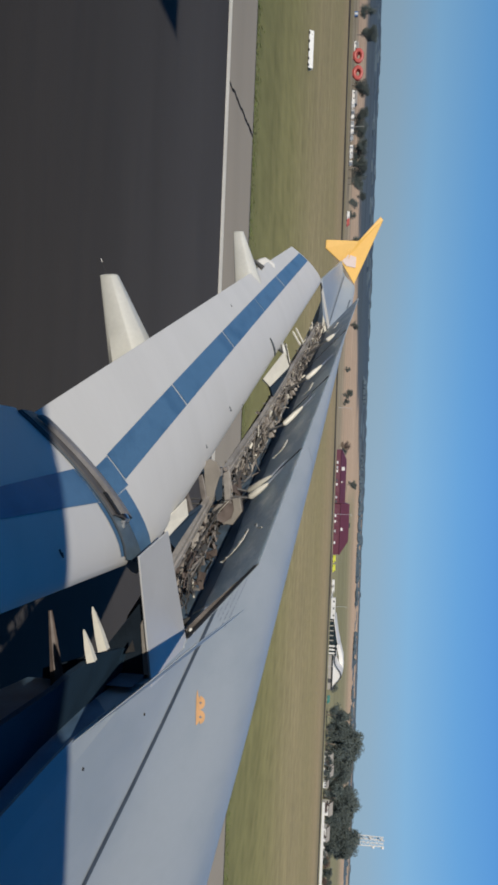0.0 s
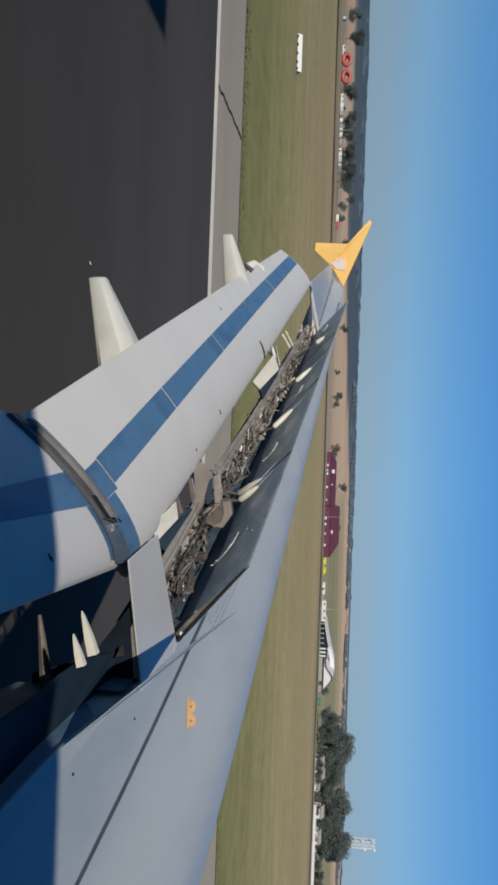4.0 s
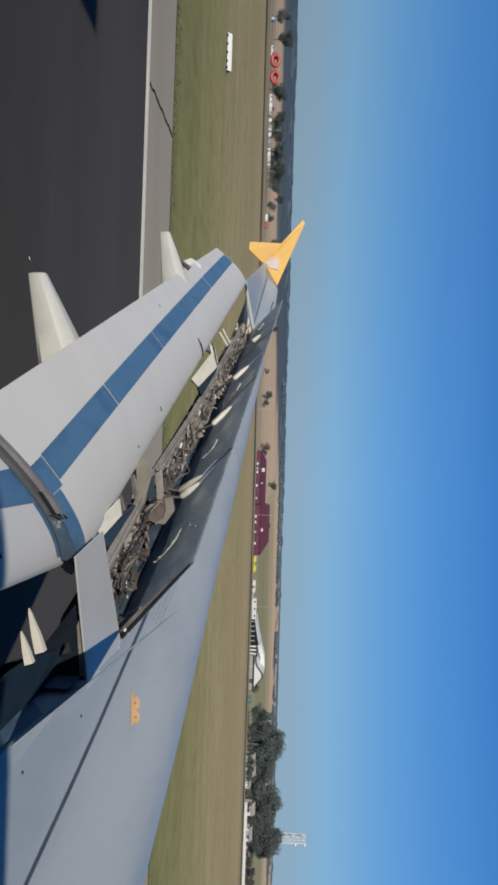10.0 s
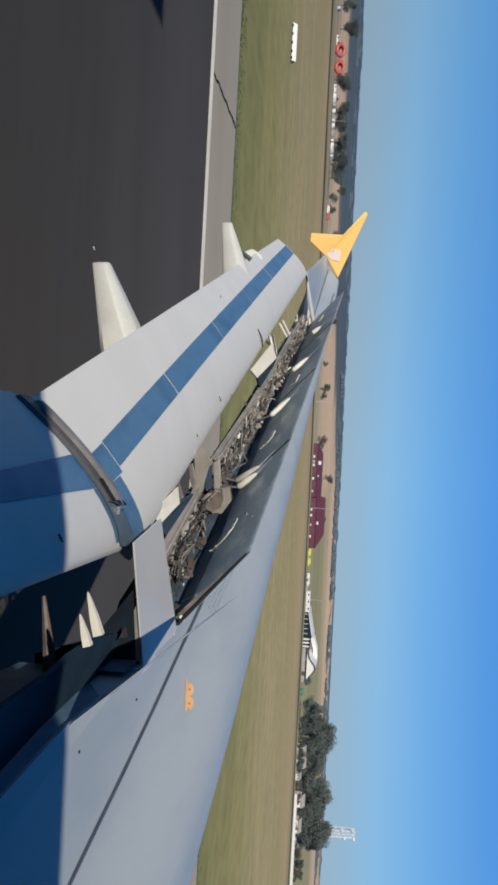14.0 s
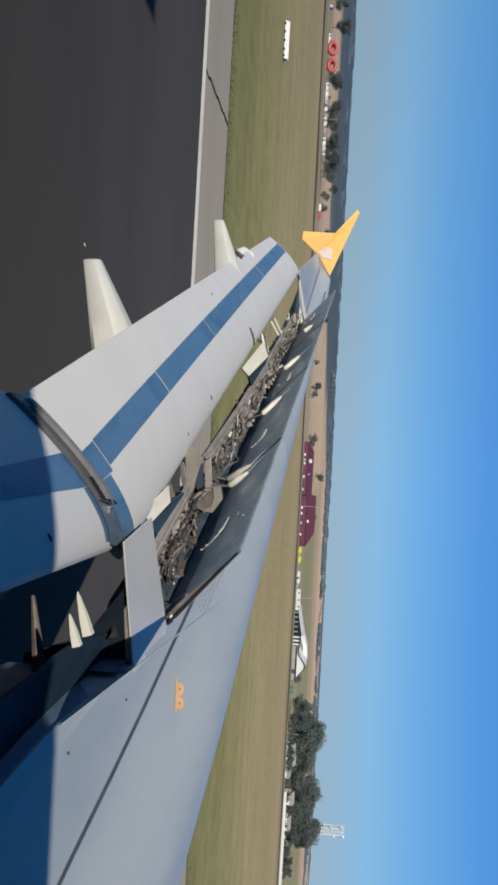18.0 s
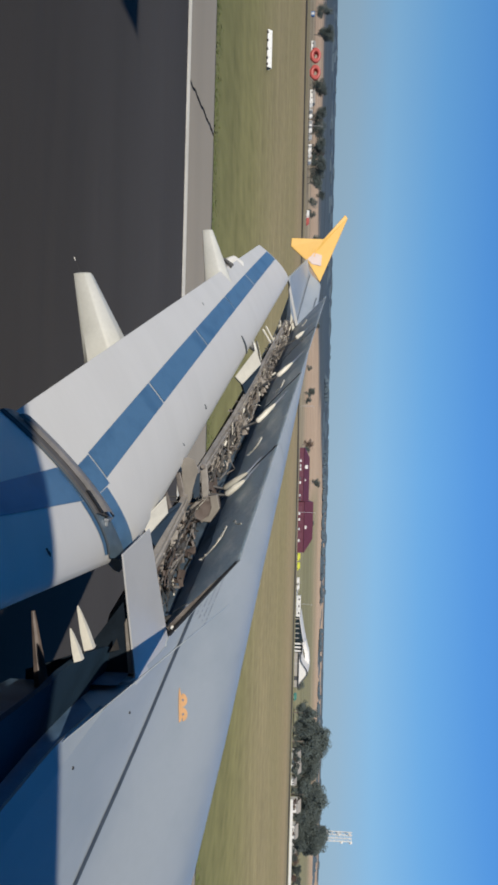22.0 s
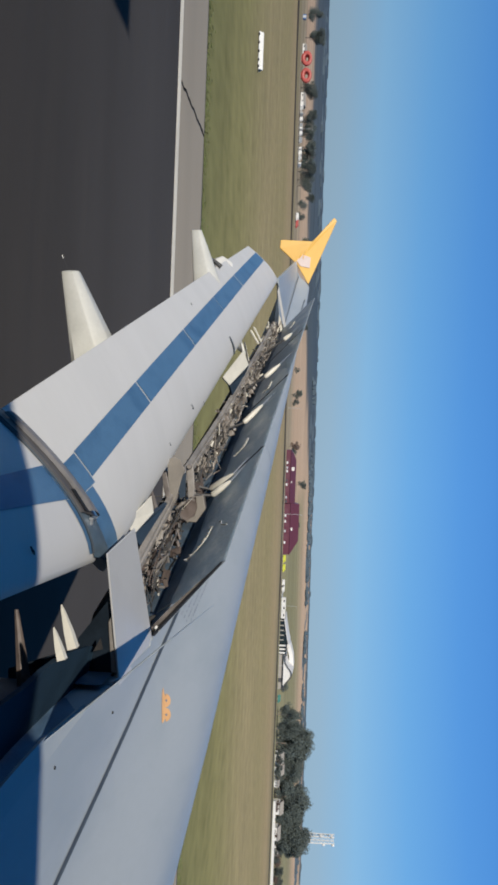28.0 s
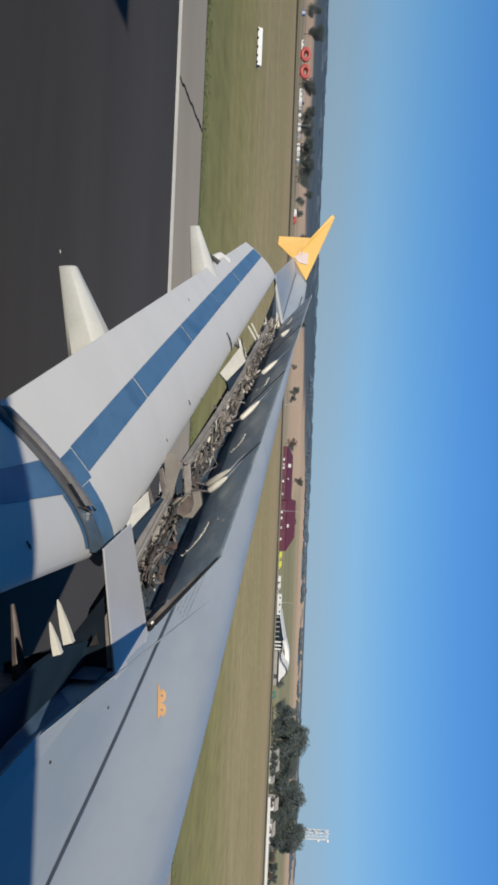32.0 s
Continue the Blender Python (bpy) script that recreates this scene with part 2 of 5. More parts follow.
def field_material():
    """Mown airfield grass, drying to straw, ploughed paddocks and haze-blue wooded hills, in strips along the runway.
    """
    m = bpy.data.materials.new("airfield grass")
    m.use_nodes = True
    n, l = m.node_tree.nodes, m.node_tree.links
    p = n["Principled BSDF"]
    p.inputs["Roughness"].default_value = 0.95
    p.inputs["Specular IOR Level"].default_value = 0.1
    p.inputs["Diffuse Roughness"].default_value = 1.0
    co = n.new("ShaderNodeTexCoord")
    sep = n.new("ShaderNodeSeparateXYZ")
    l.new(co.outputs["Object"], sep.inputs[0])

    def noise_at(scale, stretch, detail=5):
        mp = n.new("ShaderNodeMapping")
        mp.inputs["Scale"].default_value = stretch
        l.new(co.outputs["Object"], mp.inputs["Vector"])
        t = n.new("ShaderNodeTexNoise")
        t.inputs["Scale"].default_value, t.inputs["Detail"].default_value = scale, detail
        l.new(mp.outputs[0], t.inputs["Vector"])
        return t.outputs["Fac"]

    def math_node(op, a, b):
        k = n.new("ShaderNodeMath")
        k.operation = op
        for i, v in ((0, a), (1, b)):
            if isinstance(v, float):
                k.inputs[i].default_value = v
            else:
                l.new(v, k.inputs[i])
        return k.outputs[0]

    # log distance from the runway, wandering a little
    d = math_node("LOGARITHM", math_node("MAXIMUM", sep.outputs["Y"], 20.0), 10.0)
    wob = math_node("MULTIPLY", math_node("SUBTRACT", noise_at(0.02, (0.35, 1, 1)), 0.5), 0.22)
    side = n.new("ShaderNodeMapRange")
    side.inputs["From Min"].default_value, side.inputs["From Max"].default_value, side.inputs["To Min"].default_value, side.inputs["To Max"].default_value = -250.0, 350.0, -0.20, 0.30
    l.new(sep.outputs["X"], side.inputs["Value"])
    farther = math_node("MULTIPLY", side.outputs[0], math_node("GREATER_THAN", sep.outputs["Y"], 1000.0))
    k = math_node("DIVIDE", math_node("SUBTRACT", math_node("SUBTRACT", math_node("ADD", d, wob), farther), 1.45), 2.25)
    ramp = n.new("ShaderNodeValToRGB")
    r = ramp.color_ramp
    # the two dark blue end stops paint haze onto the wooded hills
    stops = [(0.00, (0.185, 0.215, 0.083)), (0.015, (0.20, 0.225, 0.088)), (0.05, (0.235, 0.242, 0.100)), (0.12, (0.30, 0.29, 0.122)), (0.22, (0.395, 0.345, 0.178)),
             (0.31, (0.37, 0.325, 0.16)), (0.40, (0.43, 0.35, 0.192)), (0.47, (0.30, 0.268, 0.150)), (0.52, (0.42, 0.355, 0.222)),
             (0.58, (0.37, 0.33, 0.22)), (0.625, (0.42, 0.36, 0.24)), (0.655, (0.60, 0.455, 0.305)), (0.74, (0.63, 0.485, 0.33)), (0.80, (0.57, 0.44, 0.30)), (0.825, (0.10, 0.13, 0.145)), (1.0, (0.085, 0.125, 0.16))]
    while len(r.elements) < len(stops):
        r.elements.new(0.5)
    for e, (pos, c) in zip(r.elements, stops):
        e.position, e.color = pos, (0.545 * c[0], 0.525 * c[1], 0.55 * c[2], 1)
    l.new(k, ramp.inputs["Fac"])
    tuft = noise_at(0.9, (1.0, 0.45, 1), 6)
    # greener paddock behind the apron
    gx = n.new("ShaderNodeMapRange")
    gx.inputs["From Min"].default_value, gx.inputs["From Max"].default_value = 70.0, 120.0
    l.new(sep.outputs["X"], gx.inputs["Value"])
    gy = n.new("ShaderNodeMapRange")
    gy.inputs["From Min"].default_value, gy.inputs["From Max"].default_value = 2000.0, 1200.0
    l.new(sep.outputs["Y"], gy.inputs["Value"])
    green = n.new("ShaderNodeMix")
    green.data_type = "RGBA"
    l.new(math_node("MULTIPLY", math_node("MULTIPLY", gx.outputs[0], gy.outputs[0]), math_node("GREATER_THAN", sep.outputs["Y"], 330.0)), green.inputs[0])
    l.new(ramp.outputs["Color"], green.inputs[6])
    green.inputs[7].default_value = (0.175, 0.165, 0.095, 1)
    streak = noise_at(0.55, (0.03, 1, 1), 6)
    clump = noise_at(0.16, (0.5, 1, 1), 8)
    amt = math_node("ADD", math_node("ADD", math_node("MULTIPLY", streak, 0.40), math_node("MULTIPLY", clump, 0.45)), math_node("MULTIPLY", math_node("SUBTRACT", tuft, 0.4), 0.6))
    # broad faint strips of the far paddocks
    strips = math_node("MULTIPLY", math_node("SUBTRACT", noise_at(0.03, (0.06, 1, 1), 4), 0.5), 1.3)
    amt = math_node("ADD", amt, math_node("MULTIPLY", strips, math_node("GREATER_THAN", sep.outputs["Y"], 330.0)))
    mr = n.new("ShaderNodeMapRange")
    mr.inputs["From Min"].default_value, mr.inputs["From Max"].default_value = 0.25, 0.8
    mr.inputs["To Min"].default_value, mr.inputs["To Max"].default_value = 0.72, 1.30
    l.new(amt, mr.inputs["Value"])
    mul = n.new("ShaderNodeVectorMath")
    mul.operation = "SCALE"
    l.new(green.outputs[2], mul.inputs[0])
    l.new(mr.outputs[0], mul.inputs["Scale"])
    l.new(mul.outputs[0], p.inputs["Base Color"])
    return m


GRASS = field_material()
TUFT = mat("rough green grass", (0.145, 0.180, 0.066), 0.9, var=0.3, scale=0.8, second=(0.17, 0.18, 0.075), spec=0.1)


def rubber(m):
    """Darker tyre rubber along the middle of the runway."""
    n, l = m.node_tree.nodes, m.node_tree.links
    p = n["Principled BSDF"]
    src = p.inputs["Base Color"].links[0].from_socket
    co = n.new("ShaderNodeTexCoord")
    sep = n.new("ShaderNodeSeparateXYZ")
    l.new(co.outputs["Object"], sep.inputs[0])
    nz = n.new("ShaderNodeTexNoise")
    nz.inputs["Scale"].default_value, nz.inputs["Detail"].default_value = 0.08, 6
    l.new(co.outputs["Object"], nz.inputs["Vector"])
    add = n.new("ShaderNodeMath")
    add.operation = "MULTIPLY_ADD"
    l.new(nz.outputs["Fac"], add.inputs[0])
    add.inputs[1].default_value = 14.0
    l.new(sep.outputs["Y"], add.inputs[2])
    mr = n.new("ShaderNodeMapRange")
    mr.interpolation_type = "SMOOTHSTEP"
    for k, v in (("From Min", 15.0), ("From Max", 33.0), ("To Min", 0.74), ("To Max", 1.0)):
        mr.inputs[k].default_value = v
    l.new(add.outputs[0], mr.inputs["Value"])
    mul = n.new("ShaderNodeVectorMath")
    mul.operation = "SCALE"
    l.new(src, mul.inputs[0])
    l.new(mr.outputs[0], mul.inputs["Scale"])
    l.new(mul.outputs[0], p.inputs["Base Color"])


rubber(ASPHALT)


# ---- mesh helpers ----
class Build:
    """Collects points and faces of one mesh."""

    def __init__(self):
        self.v, self.f = [], []

    def grid(self, rows, close_u=False, close_v=False, cap=False):
        base, nu, nv = len(self.v), len(rows), len(rows[0])
        for row in rows:
            self.v += [tuple(q) for q in row]
        for i in range(nu if close_u else nu - 1):
            for j in range(nv if close_v else nv - 1):
                a, b = base + i * nv, base + ((i + 1) % nu) * nv
                self.f.append((a + j, a + (j + 1) % nv, b + (j + 1) % nv, b + j))
        if cap:
            self.f.append(tuple(base + j for j in reversed(range(nv))))
            self.f.append(tuple(base + (nu - 1) * nv + j for j in range(nv)))
        return self

    def box(self, c, s, m=None):
        base = len(self.v)
        for k in range(8):
            q = Vector((((k & 1) - 0.5) * s[0], ((k >> 1 & 1) - 0.5) * s[1], ((k >> 2 & 1) - 0.5) * s[2]))
            q = (m @ q if m else q) + Vector(c)
            self.v.append(tuple(q))
        for q in ((0, 2, 3, 1), (4, 5, 7, 6), (0, 1, 5, 4), (2, 6, 7, 3), (0, 4, 6, 2), (1, 3, 7, 5)):
            self.f.append(tuple(base + i for i in q))
        return self

    def tube(self, pts, r, n=8):
        pts = [Vector(q) for q in pts]
        rad = r if isinstance(r, (list, tuple)) else [r] * len(pts)
        rows = []
        for i, q in enumerate(pts):
            d = (pts[min(i + 1, len(pts) - 1)] - pts[max(i - 1, 0)]).normalized()
            a = d.orthogonal().normalized() if i == 0 else (a - d * a.dot(d)).normalized()
            b = d.cross(a)
            rows.append([q + rad[i] * (math.cos(t) * a + math.sin(t) * b) for t in (2 * math.pi * k / n for k in range(n))])
        return self.grid(rows, close_v=True, cap=True)

    def slab(self, corners, thick, up=None):
        """A plate from a ring of corners, thickened against its normal."""
        c = [Vector(q) for q in corners]
        nrm = (Vector(up) if up else (c[1] - c[0]).cross(c[2] - c[0])).normalized()
        base, k = len(self.v), len(c)
        self.v += [tuple(q) for q in c] + [tuple(q - nrm * thick) for q in c]
        self.f.append(tuple(base + i for i in range(k)))
        self.f.append(tuple(base + k + i for i in reversed(range(k))))
        for i in range(k):
            j = (i + 1) % k
            self.f.append((base + i, base + k + i, base + k + j, base + j))
        return self


def mesh(name, bd, material, parent=None, label="", smooth=False, bevel=0.0):
    me = bpy.data.meshes.new(name)
    me.from_pydata(bd.v, [], bd.f)
    bm = bmesh.new()
    bm.from_mesh(me)
    bmesh.ops.recalc_face_normals(bm, faces=bm.faces)
    if bevel:
        bmesh.ops.bevel(bm, geom=[e for e in bm.edges if e.calc_face_angle(0) > 0.6], offset=bevel, segments=2, profile=0.5, affect="EDGES")
    bm.to_mesh(me)
    bm.free()
    if smooth:
        me.shade_smooth()
        me.set_sharp_from_angle(angle=radians(smooth if smooth is not True else 40))
    me.materials.append(material)
    ob = new(name, me)
    if parent:
        ob.parent = parent
    if label:
        tagged(ob, label)
    return ob


def part(name, bd, material, parent, label="", smooth=False, bevel=0.0):
    return mesh(name, bd, material, parent, label, smooth, bevel)


def thing(name, at, label, category, group="", kind=""):
    return tagged(place(new(name), at), label, category, group, kind)


def place(ob, at):
    ob.location = at
    return ob


def lerp(a, b, t):
    return a + (b - a) * t


def along(table, y):
    """Straight lines through (y, value) pairs."""
    return float(np.interp(y, [q[0] for q in table], [q[1] for q in table]))


# ---- ground ----
HILL = [(-4000, 0), (-400, 0), (150, 0), (330, -1.2), (600, -4.6), (850, -4), (1600, 9), (3000, 33), (3600, 48), (4300, 66), (4700, 72)]


def ground_z(x, y):
    far = min(1.0, max(0.0, (y - 650) / 2500))
    rise = far * (15 + min(13.0, max(-13.0, 0.0045 * x)))
    return along(HILL, y) + rise + far * (5 * noise.noise((x / 1500, y / 1800, 0.3)) + 5 * noise.noise((x / 420, y / 900, 4.0)))


b = Build()
ys = [-4000, -2000, -400, -100, 0, 30, 60, 150, 240, 330, 460, 600, 700, 800, 1000, 1300, 1700, 2100, 2500, 2900, 3200, 3500, 3800, 4100, 4400, 4700]
b.grid([[(x, y, ground_z(x, y)) for y in ys] for x in range(-3600, 3601, 75)])
tagged(mesh("ground", b, GRASS, smooth=True), "mown airfield grass, green by the runway and straw further off, far hills tinted haze blue", "ground", kind="structure")

RUN_Y, LINE_Y, EDGE_Y = 27.85, 28.50, 35.2
runway = tagged(mesh("runway", Build().grid([[(x, y, 0.02) for y in (-34, -16, 0, 14, RUN_Y)] for x in range(-1700, 901, 100)]), ASPHALT), "dark asphalt runway with rubber streaks", "runway", kind="structure")
shoulder = tagged(mesh("pavement", Build().grid([[(x, RUN_Y, 0.02), (x, LINE_Y, 0.018), (x, EDGE_Y, 0.01), (x, EDGE_Y + 0.15, -0.03)] for x in range(-1700, 901, 50)]), SHOULDER), "pale weathered asphalt shoulder beside the runway", "pavement", kind="structure")
tagged(mesh("runway_edge_line", Build().box((-400, (RUN_Y + LINE_Y) / 2, 0.018), (2600, LINE_Y - RUN_Y, 0.016)), LINEPAINT), "worn white painted line along the runway's edge", "line", kind="structure")
rnd = random.Random(3)


def crack(x, y0, y1, lean, half, z, n=24):
    bd = Build()
    w = [0.03 * math.sin(k * 0.9 + x) + rnd.uniform(-0.035, 0.035) for k in range(n)]
    bd.grid([[(x + lean * k / n + w[k] + e * half * rnd.uniform(0.5, 1.5), lerp(y0, y1, k / (n - 1)), z) for e in (-1, 1)] for k in range(n)])
    return bd


for x in range(-396, 400, 24):
    part("joint", crack(x, LINE_Y + 0.05, EDGE_Y, -0.4 + rnd.uniform(-0.15, 0.15), 0.05, 0.028), TAR, shoulder)
for x in (-151.0, -76.0, 73.0, 148.0):
    part("joint", crack(x, -30, RUN_Y, -3.9, 0.05, 0.034, 60), TAR, runway)

for k in range(8):
    for y in (-30.5 + 3.6 * k, 1.5 + 3.2 * k):
        part("threshold_bar", Build().box((-1560, y, 0.026), (30, 1.8, 0.012)), LINEPAINT, runway, "white painted threshold bar")
for y in (-12.0, 9.0):
    part("aiming_mark", Build().box((-1180, y, 0.026), (45, 6.0, 0.012)), LINEPAINT, runway, "white painted aiming mark")

# worn earth edge where the grass meets the shoulder
rnd = random.Random(5)
b = Build()
b.grid([[(x, EDGE_Y + 0.02 + rnd.uniform(-0.03, 0.03), 0.012), (x, EDGE_Y + 0.20 + rnd.uniform(-0.07, 0.07), 0.008)] for x in np.arange(-200, 200, 0.5)])
tagged(mesh("verge", b, SOIL), "dark worn earth edge beside the shoulder", "verge", kind="structure")

# ragged tufts where the grass creeps over the shoulder's edge
rnd = random.Random(17)
b = Build()
for k in range(2600):
    x = rnd.uniform(-27, 27)
    y = EDGE_Y + 0.08 + abs(rnd.gauss(0, 0.9)) + 0.12 * noise.noise((x * 0.9, 0.0, 5.0))
    h, w = rnd.uniform(0.008, 0.026), rnd.uniform(0.05, 0.15)
    a, lean = rnd.uniform(0, math.pi), rnd.uniform(-0.05, 0.05)
    c, d = w * math.cos(a), w * math.sin(a)
    j = len(b.v)
    b.v += [(x - c, y - d, 0.0), (x + c, y + d, 0.0), (x + c * 0.5 + lean, y + d * 0.5 + lean, h), (x - c * 0.4 + lean, y - d * 0.4, h * 0.85)]
    b.f.append((j, j + 1, j + 2, j + 3))
tagged(mesh("grass_tufts", b, TUFT), "green grass tufts creeping over the shoulder's edge", "grass", kind="stuff")

# ---- the airliner ----
airliner = thing("airliner", (0, 0, 0), "white airliner with grey wings and raised spoilers on a runway", "aeroplane")


def plane_z(y):
    return EYE - 1.27 + 0.076 * y


HINGE = [(0, 3.30), (5.33, 1.28), (12.3, -1.46), (15.1, -2.95)]     # front edge of the outer spoilers and aileron
LEAD = [(0, 6.15), (5.1, 3.50), (14.5, -1.84), (15.1, -2.45)]       # leading edge
CREST = [(0, 0.20), (4.6, 0.222), (6.2, 0.25), (10, 0.23), (13, 0.20), (15.1, 0.20)]


def wing_z(x, y):
    """The upper skin."""
    u = (x - along(HINGE, y)) / (along(LEAD, y) - along(HINGE, y))
    c = along(CREST, y)
    if u < 0.55:
        s = max(u, 0.0) / 0.55
        return plane_z(y) + c * s * s * (3 - 2 * s)
    return plane_z(y) + c * (1 - 1.7 * ((u - 0.55) / 0.45) ** 2.4)


def on_wing(x, y, up=0.0):
    return Vector((x, y, wing_z(x, y) + up))


def wing_piece(y0, y1, n, rear):
    rows = []
    for i in range(n + 1):
        y = lerp(y0, y1, i / n)
        xr, xl = rear(y), along(LEAD, y)
        depth = along([(0, 0.85), (5, 0.55), (15.1, 0.16)], y)
        us = [k / 40 for k in range(38)] + [0.945, 0.96, 0.975, 0.99, 1]
        top = [on_wing(lerp(xr, xl, u), y) for u in us]
        low = [Vector((lerp(xr, xl, u), y, wing_z(xl, y) - (depth * 0.8) * (1 - u) ** 0.45 * (0.55 + 0.75 * u))) for u in (0.96, 0.85, 0.65, 0.4, 0.2, 0)]
        rows.append(top + low)
    return rows


SP1_X, SP1_IN, SP1_OUT, STRIP_IN, STRIP_OUT, AIL = 1.42, 3.45, 4.53, 4.44, 5.22, 12.25
CREASE = [(0, 1.82), (1.5, 1.65), (3.98, 1.345), (4.44, 1.360)]         # rear of the inner wing skin
LIP = [(0, 1.62), (3.0, 1.341), (3.235, 1.318), (3.47, 1.302), (3.65, 1.310), (4.0, 1.318), (4.53, 1.36)]     # edge of the bent lip behind it
b = Build()
b.grid(wing_piece(0.0, STRIP_IN, 30, lambda y: along(CREASE, y)), close_v=True, cap=True)
b.grid(wing_piece(STRIP_IN, STRIP_OUT, 4, lambda y: SP1_X - 0.08), close_v=True, cap=True)
b.grid(wing_piece(STRIP_OUT, AIL, 24, lambda y: along(HINGE, y)), close_v=True, cap=True)
b.grid(wing_piece(AIL, 15.1, 10, lambda y: along(HINGE, y)), close_v=True, cap=True)
wing = part("wing_box", b, WING, airliner, "pale grey painted wing skin", smooth=50)
b = Build()
b.grid([[(along(CREASE, y) + 0.012, y, plane_z(y) + 0.003), (along(CREASE, y) - 0.002, y, plane_z(y) + 0.003), (along(LIP, y), y, plane_z(y) - 0.008), (along(LIP, y) + 0.01, y, plane_z(y) - 0.03)] for y in np.linspace(0.2, 3.98, 40)])
part("trailing_lip", b, WING, wing, "bent trailing lip of the inner wing")

# dark joint line in front of the spoilers
SEAM = [(1.6, 2.66), (3.635, 2.006), (4.235, 1.823), (4.718, 1.666), (5.3, 1.462), (8.0, 0.50), (12.3, -1.24), (14.7, -2.50)]
SEAM_W = [(1.6, 0.018), (9, 0.018), (12.0, 0.010), (12.5, 0.002)]
b = Build()
b.grid([[on_wing(along(SEAM, y) - along(SEAM_W, y), y, 0.004), on_wing(along(SEAM, y) + along(SEAM_W, y), y, 0.004)] for y in np.linspace(1.6, 12.5, 140)])
part("sealant_line", b, LINE, wing, "dark sealant joint")
for off, ya, yb in ((0.035, 12.5, 15.0), (0.30, 13.0, 14.6)):
    b = Build()
    b.grid([[on_wing(along(HINGE, y) + off + e, y, 0.006) for e in (-0.010, 0.010)] for y in np.linspace(ya, yb, 20)])
    part("aileron_seam", b, LINE, wing, "thin dark seam")
for x, y, r in ((1.47, 3.585, 0.009), (1.504, 4.435, 0.009)):
    part("fastener", Build().tube([on_wing(x, y, -0.002), on_wing(x, y, 0.006)], [r, r * 0.8], 8), DARK, wing)
for y, x0, x1 in ((9.6, 0.1, 1.0), (3.1, 2.3, 3.9)):
    b = Build()
    b.grid([[on_wing(x, y - 0.006, 0.0022), on_wing(x, y + 0.006, 0.0022)] for x in np.linspace(x0, x1, 14)])
    part("skin_joint", b, INK, wing)

# orange rescue-hook marking: a bar with pointed ends and two rounded lobes, each with a dark hole
def mark_point(u, v, up):
    return on_wing(1.635 + 0.0025 * u + 0.00291 * v, 5.313 + 0.0085 * u - 0.00202 * v, up)


b = Build()
b.grid([[mark_point(u, v, 0.004) for u in (lo, (lo + hi) / 2, hi)] for v, lo, hi in ((-2, 3.5, 4.2), (8, 2.4, 6.0), (14, 2.2, 8.6), (29, 2.2, 8.8), (44, 2.2, 8.8), (52, 2.2, 8.6), (58, 2.2, 5.0), (60, 2.4, 4.0))])
for v in (20.5, 46.0):
    b.grid([[mark_point(8.4 + r * 8.6 * math.sin(a), v + r * 12.3 * math.cos(a), 0.0042) for a in np.linspace(0, math.pi, 14)] for r in (0.01, 0.5, 1.0)])
marking = part("hook_marking", b, MARK, wing, "orange rescue-hook marking")
for v in (20.5, 46.0):
    part("eyelet", Build().grid([[mark_point(9.0 + r * math.cos(a), v + r * 1.2 * math.sin(a), 0.006) for a in np.linspace(0, 5.5, 8)] for r in (0.1, 1.9)], close_v=True), INK, marking)
# stencilled lines of warning text, too small to read
b = Build()
rnd = random.Random(8)
for k in range(4):
    end = 1.0 - 0.12 * (k % 2)
    t = 0.03 * k
    while t < end:
        w = rnd.uniform(0.012, 0.045)
        y = 5.95 + t
        q = [on_wing(along(SEAM, y + d) + 0.055 + 0.042 * k + e, y + d, 0.003) for d, e in ((0, 0), (w, 0), (w, 0.010), (0, 0.010))]
        j = len(b.v)
        b.v += [tuple(v) for v in q]
        b.f.append((j, j + 1, j + 2, j + 3))
        t += w + rnd.choice((0.012, 0.012, 0.035))
tagged(part("stencil_text", b, INK, wing, "faded grey lines of stencilled text"), kind="stuff")

# fixed panel between the inner and outer spoilers
b = Build()
b.slab([(0.63, 4.27, plane_z(4.27) - 0.005), (SP1_X - 0.03, 4.545, plane_z(4.54) + 0.004), (SP1_X - 0.03, STRIP_OUT + 0.12, plane_z(5.2) + 0.004), (0.55, 4.76, plane_z(4.76))], 0.010, (0, 0, 1))
part("fixed_panel", b, PANELGREY, airliner, "pale grey fixed panel between the spoilers", bevel=0.002)
edge_y = lambda x: lerp(4.27, 4.545, (x - 0.63) / 0.76)
b = Build().slab([(x, edge_y(x) + 0.012, plane_z(edge_y(x)) + z) for x, z in ((0.98, -0.016), (SP1_X - 0.1, -0.012), (SP1_X - 0.1, -0.040), (1.02, -0.034))], 0.016, (0, -1, 0))
part("rib", b, RAIL, airliner, "tan primed closing rib", bevel=0.002)
# closing webs, their near-black colour painting the spoiler's shade
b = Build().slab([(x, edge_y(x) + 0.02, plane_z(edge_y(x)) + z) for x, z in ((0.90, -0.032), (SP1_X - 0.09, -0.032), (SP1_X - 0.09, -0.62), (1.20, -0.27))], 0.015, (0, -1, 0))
part("closing_web", b, SHADE, airliner, "web closing the inner bay, shade-dark in its colour")
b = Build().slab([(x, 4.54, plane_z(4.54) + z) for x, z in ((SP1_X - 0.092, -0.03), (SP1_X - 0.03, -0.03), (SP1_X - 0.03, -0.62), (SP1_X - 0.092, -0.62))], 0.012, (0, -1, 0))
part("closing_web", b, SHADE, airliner)


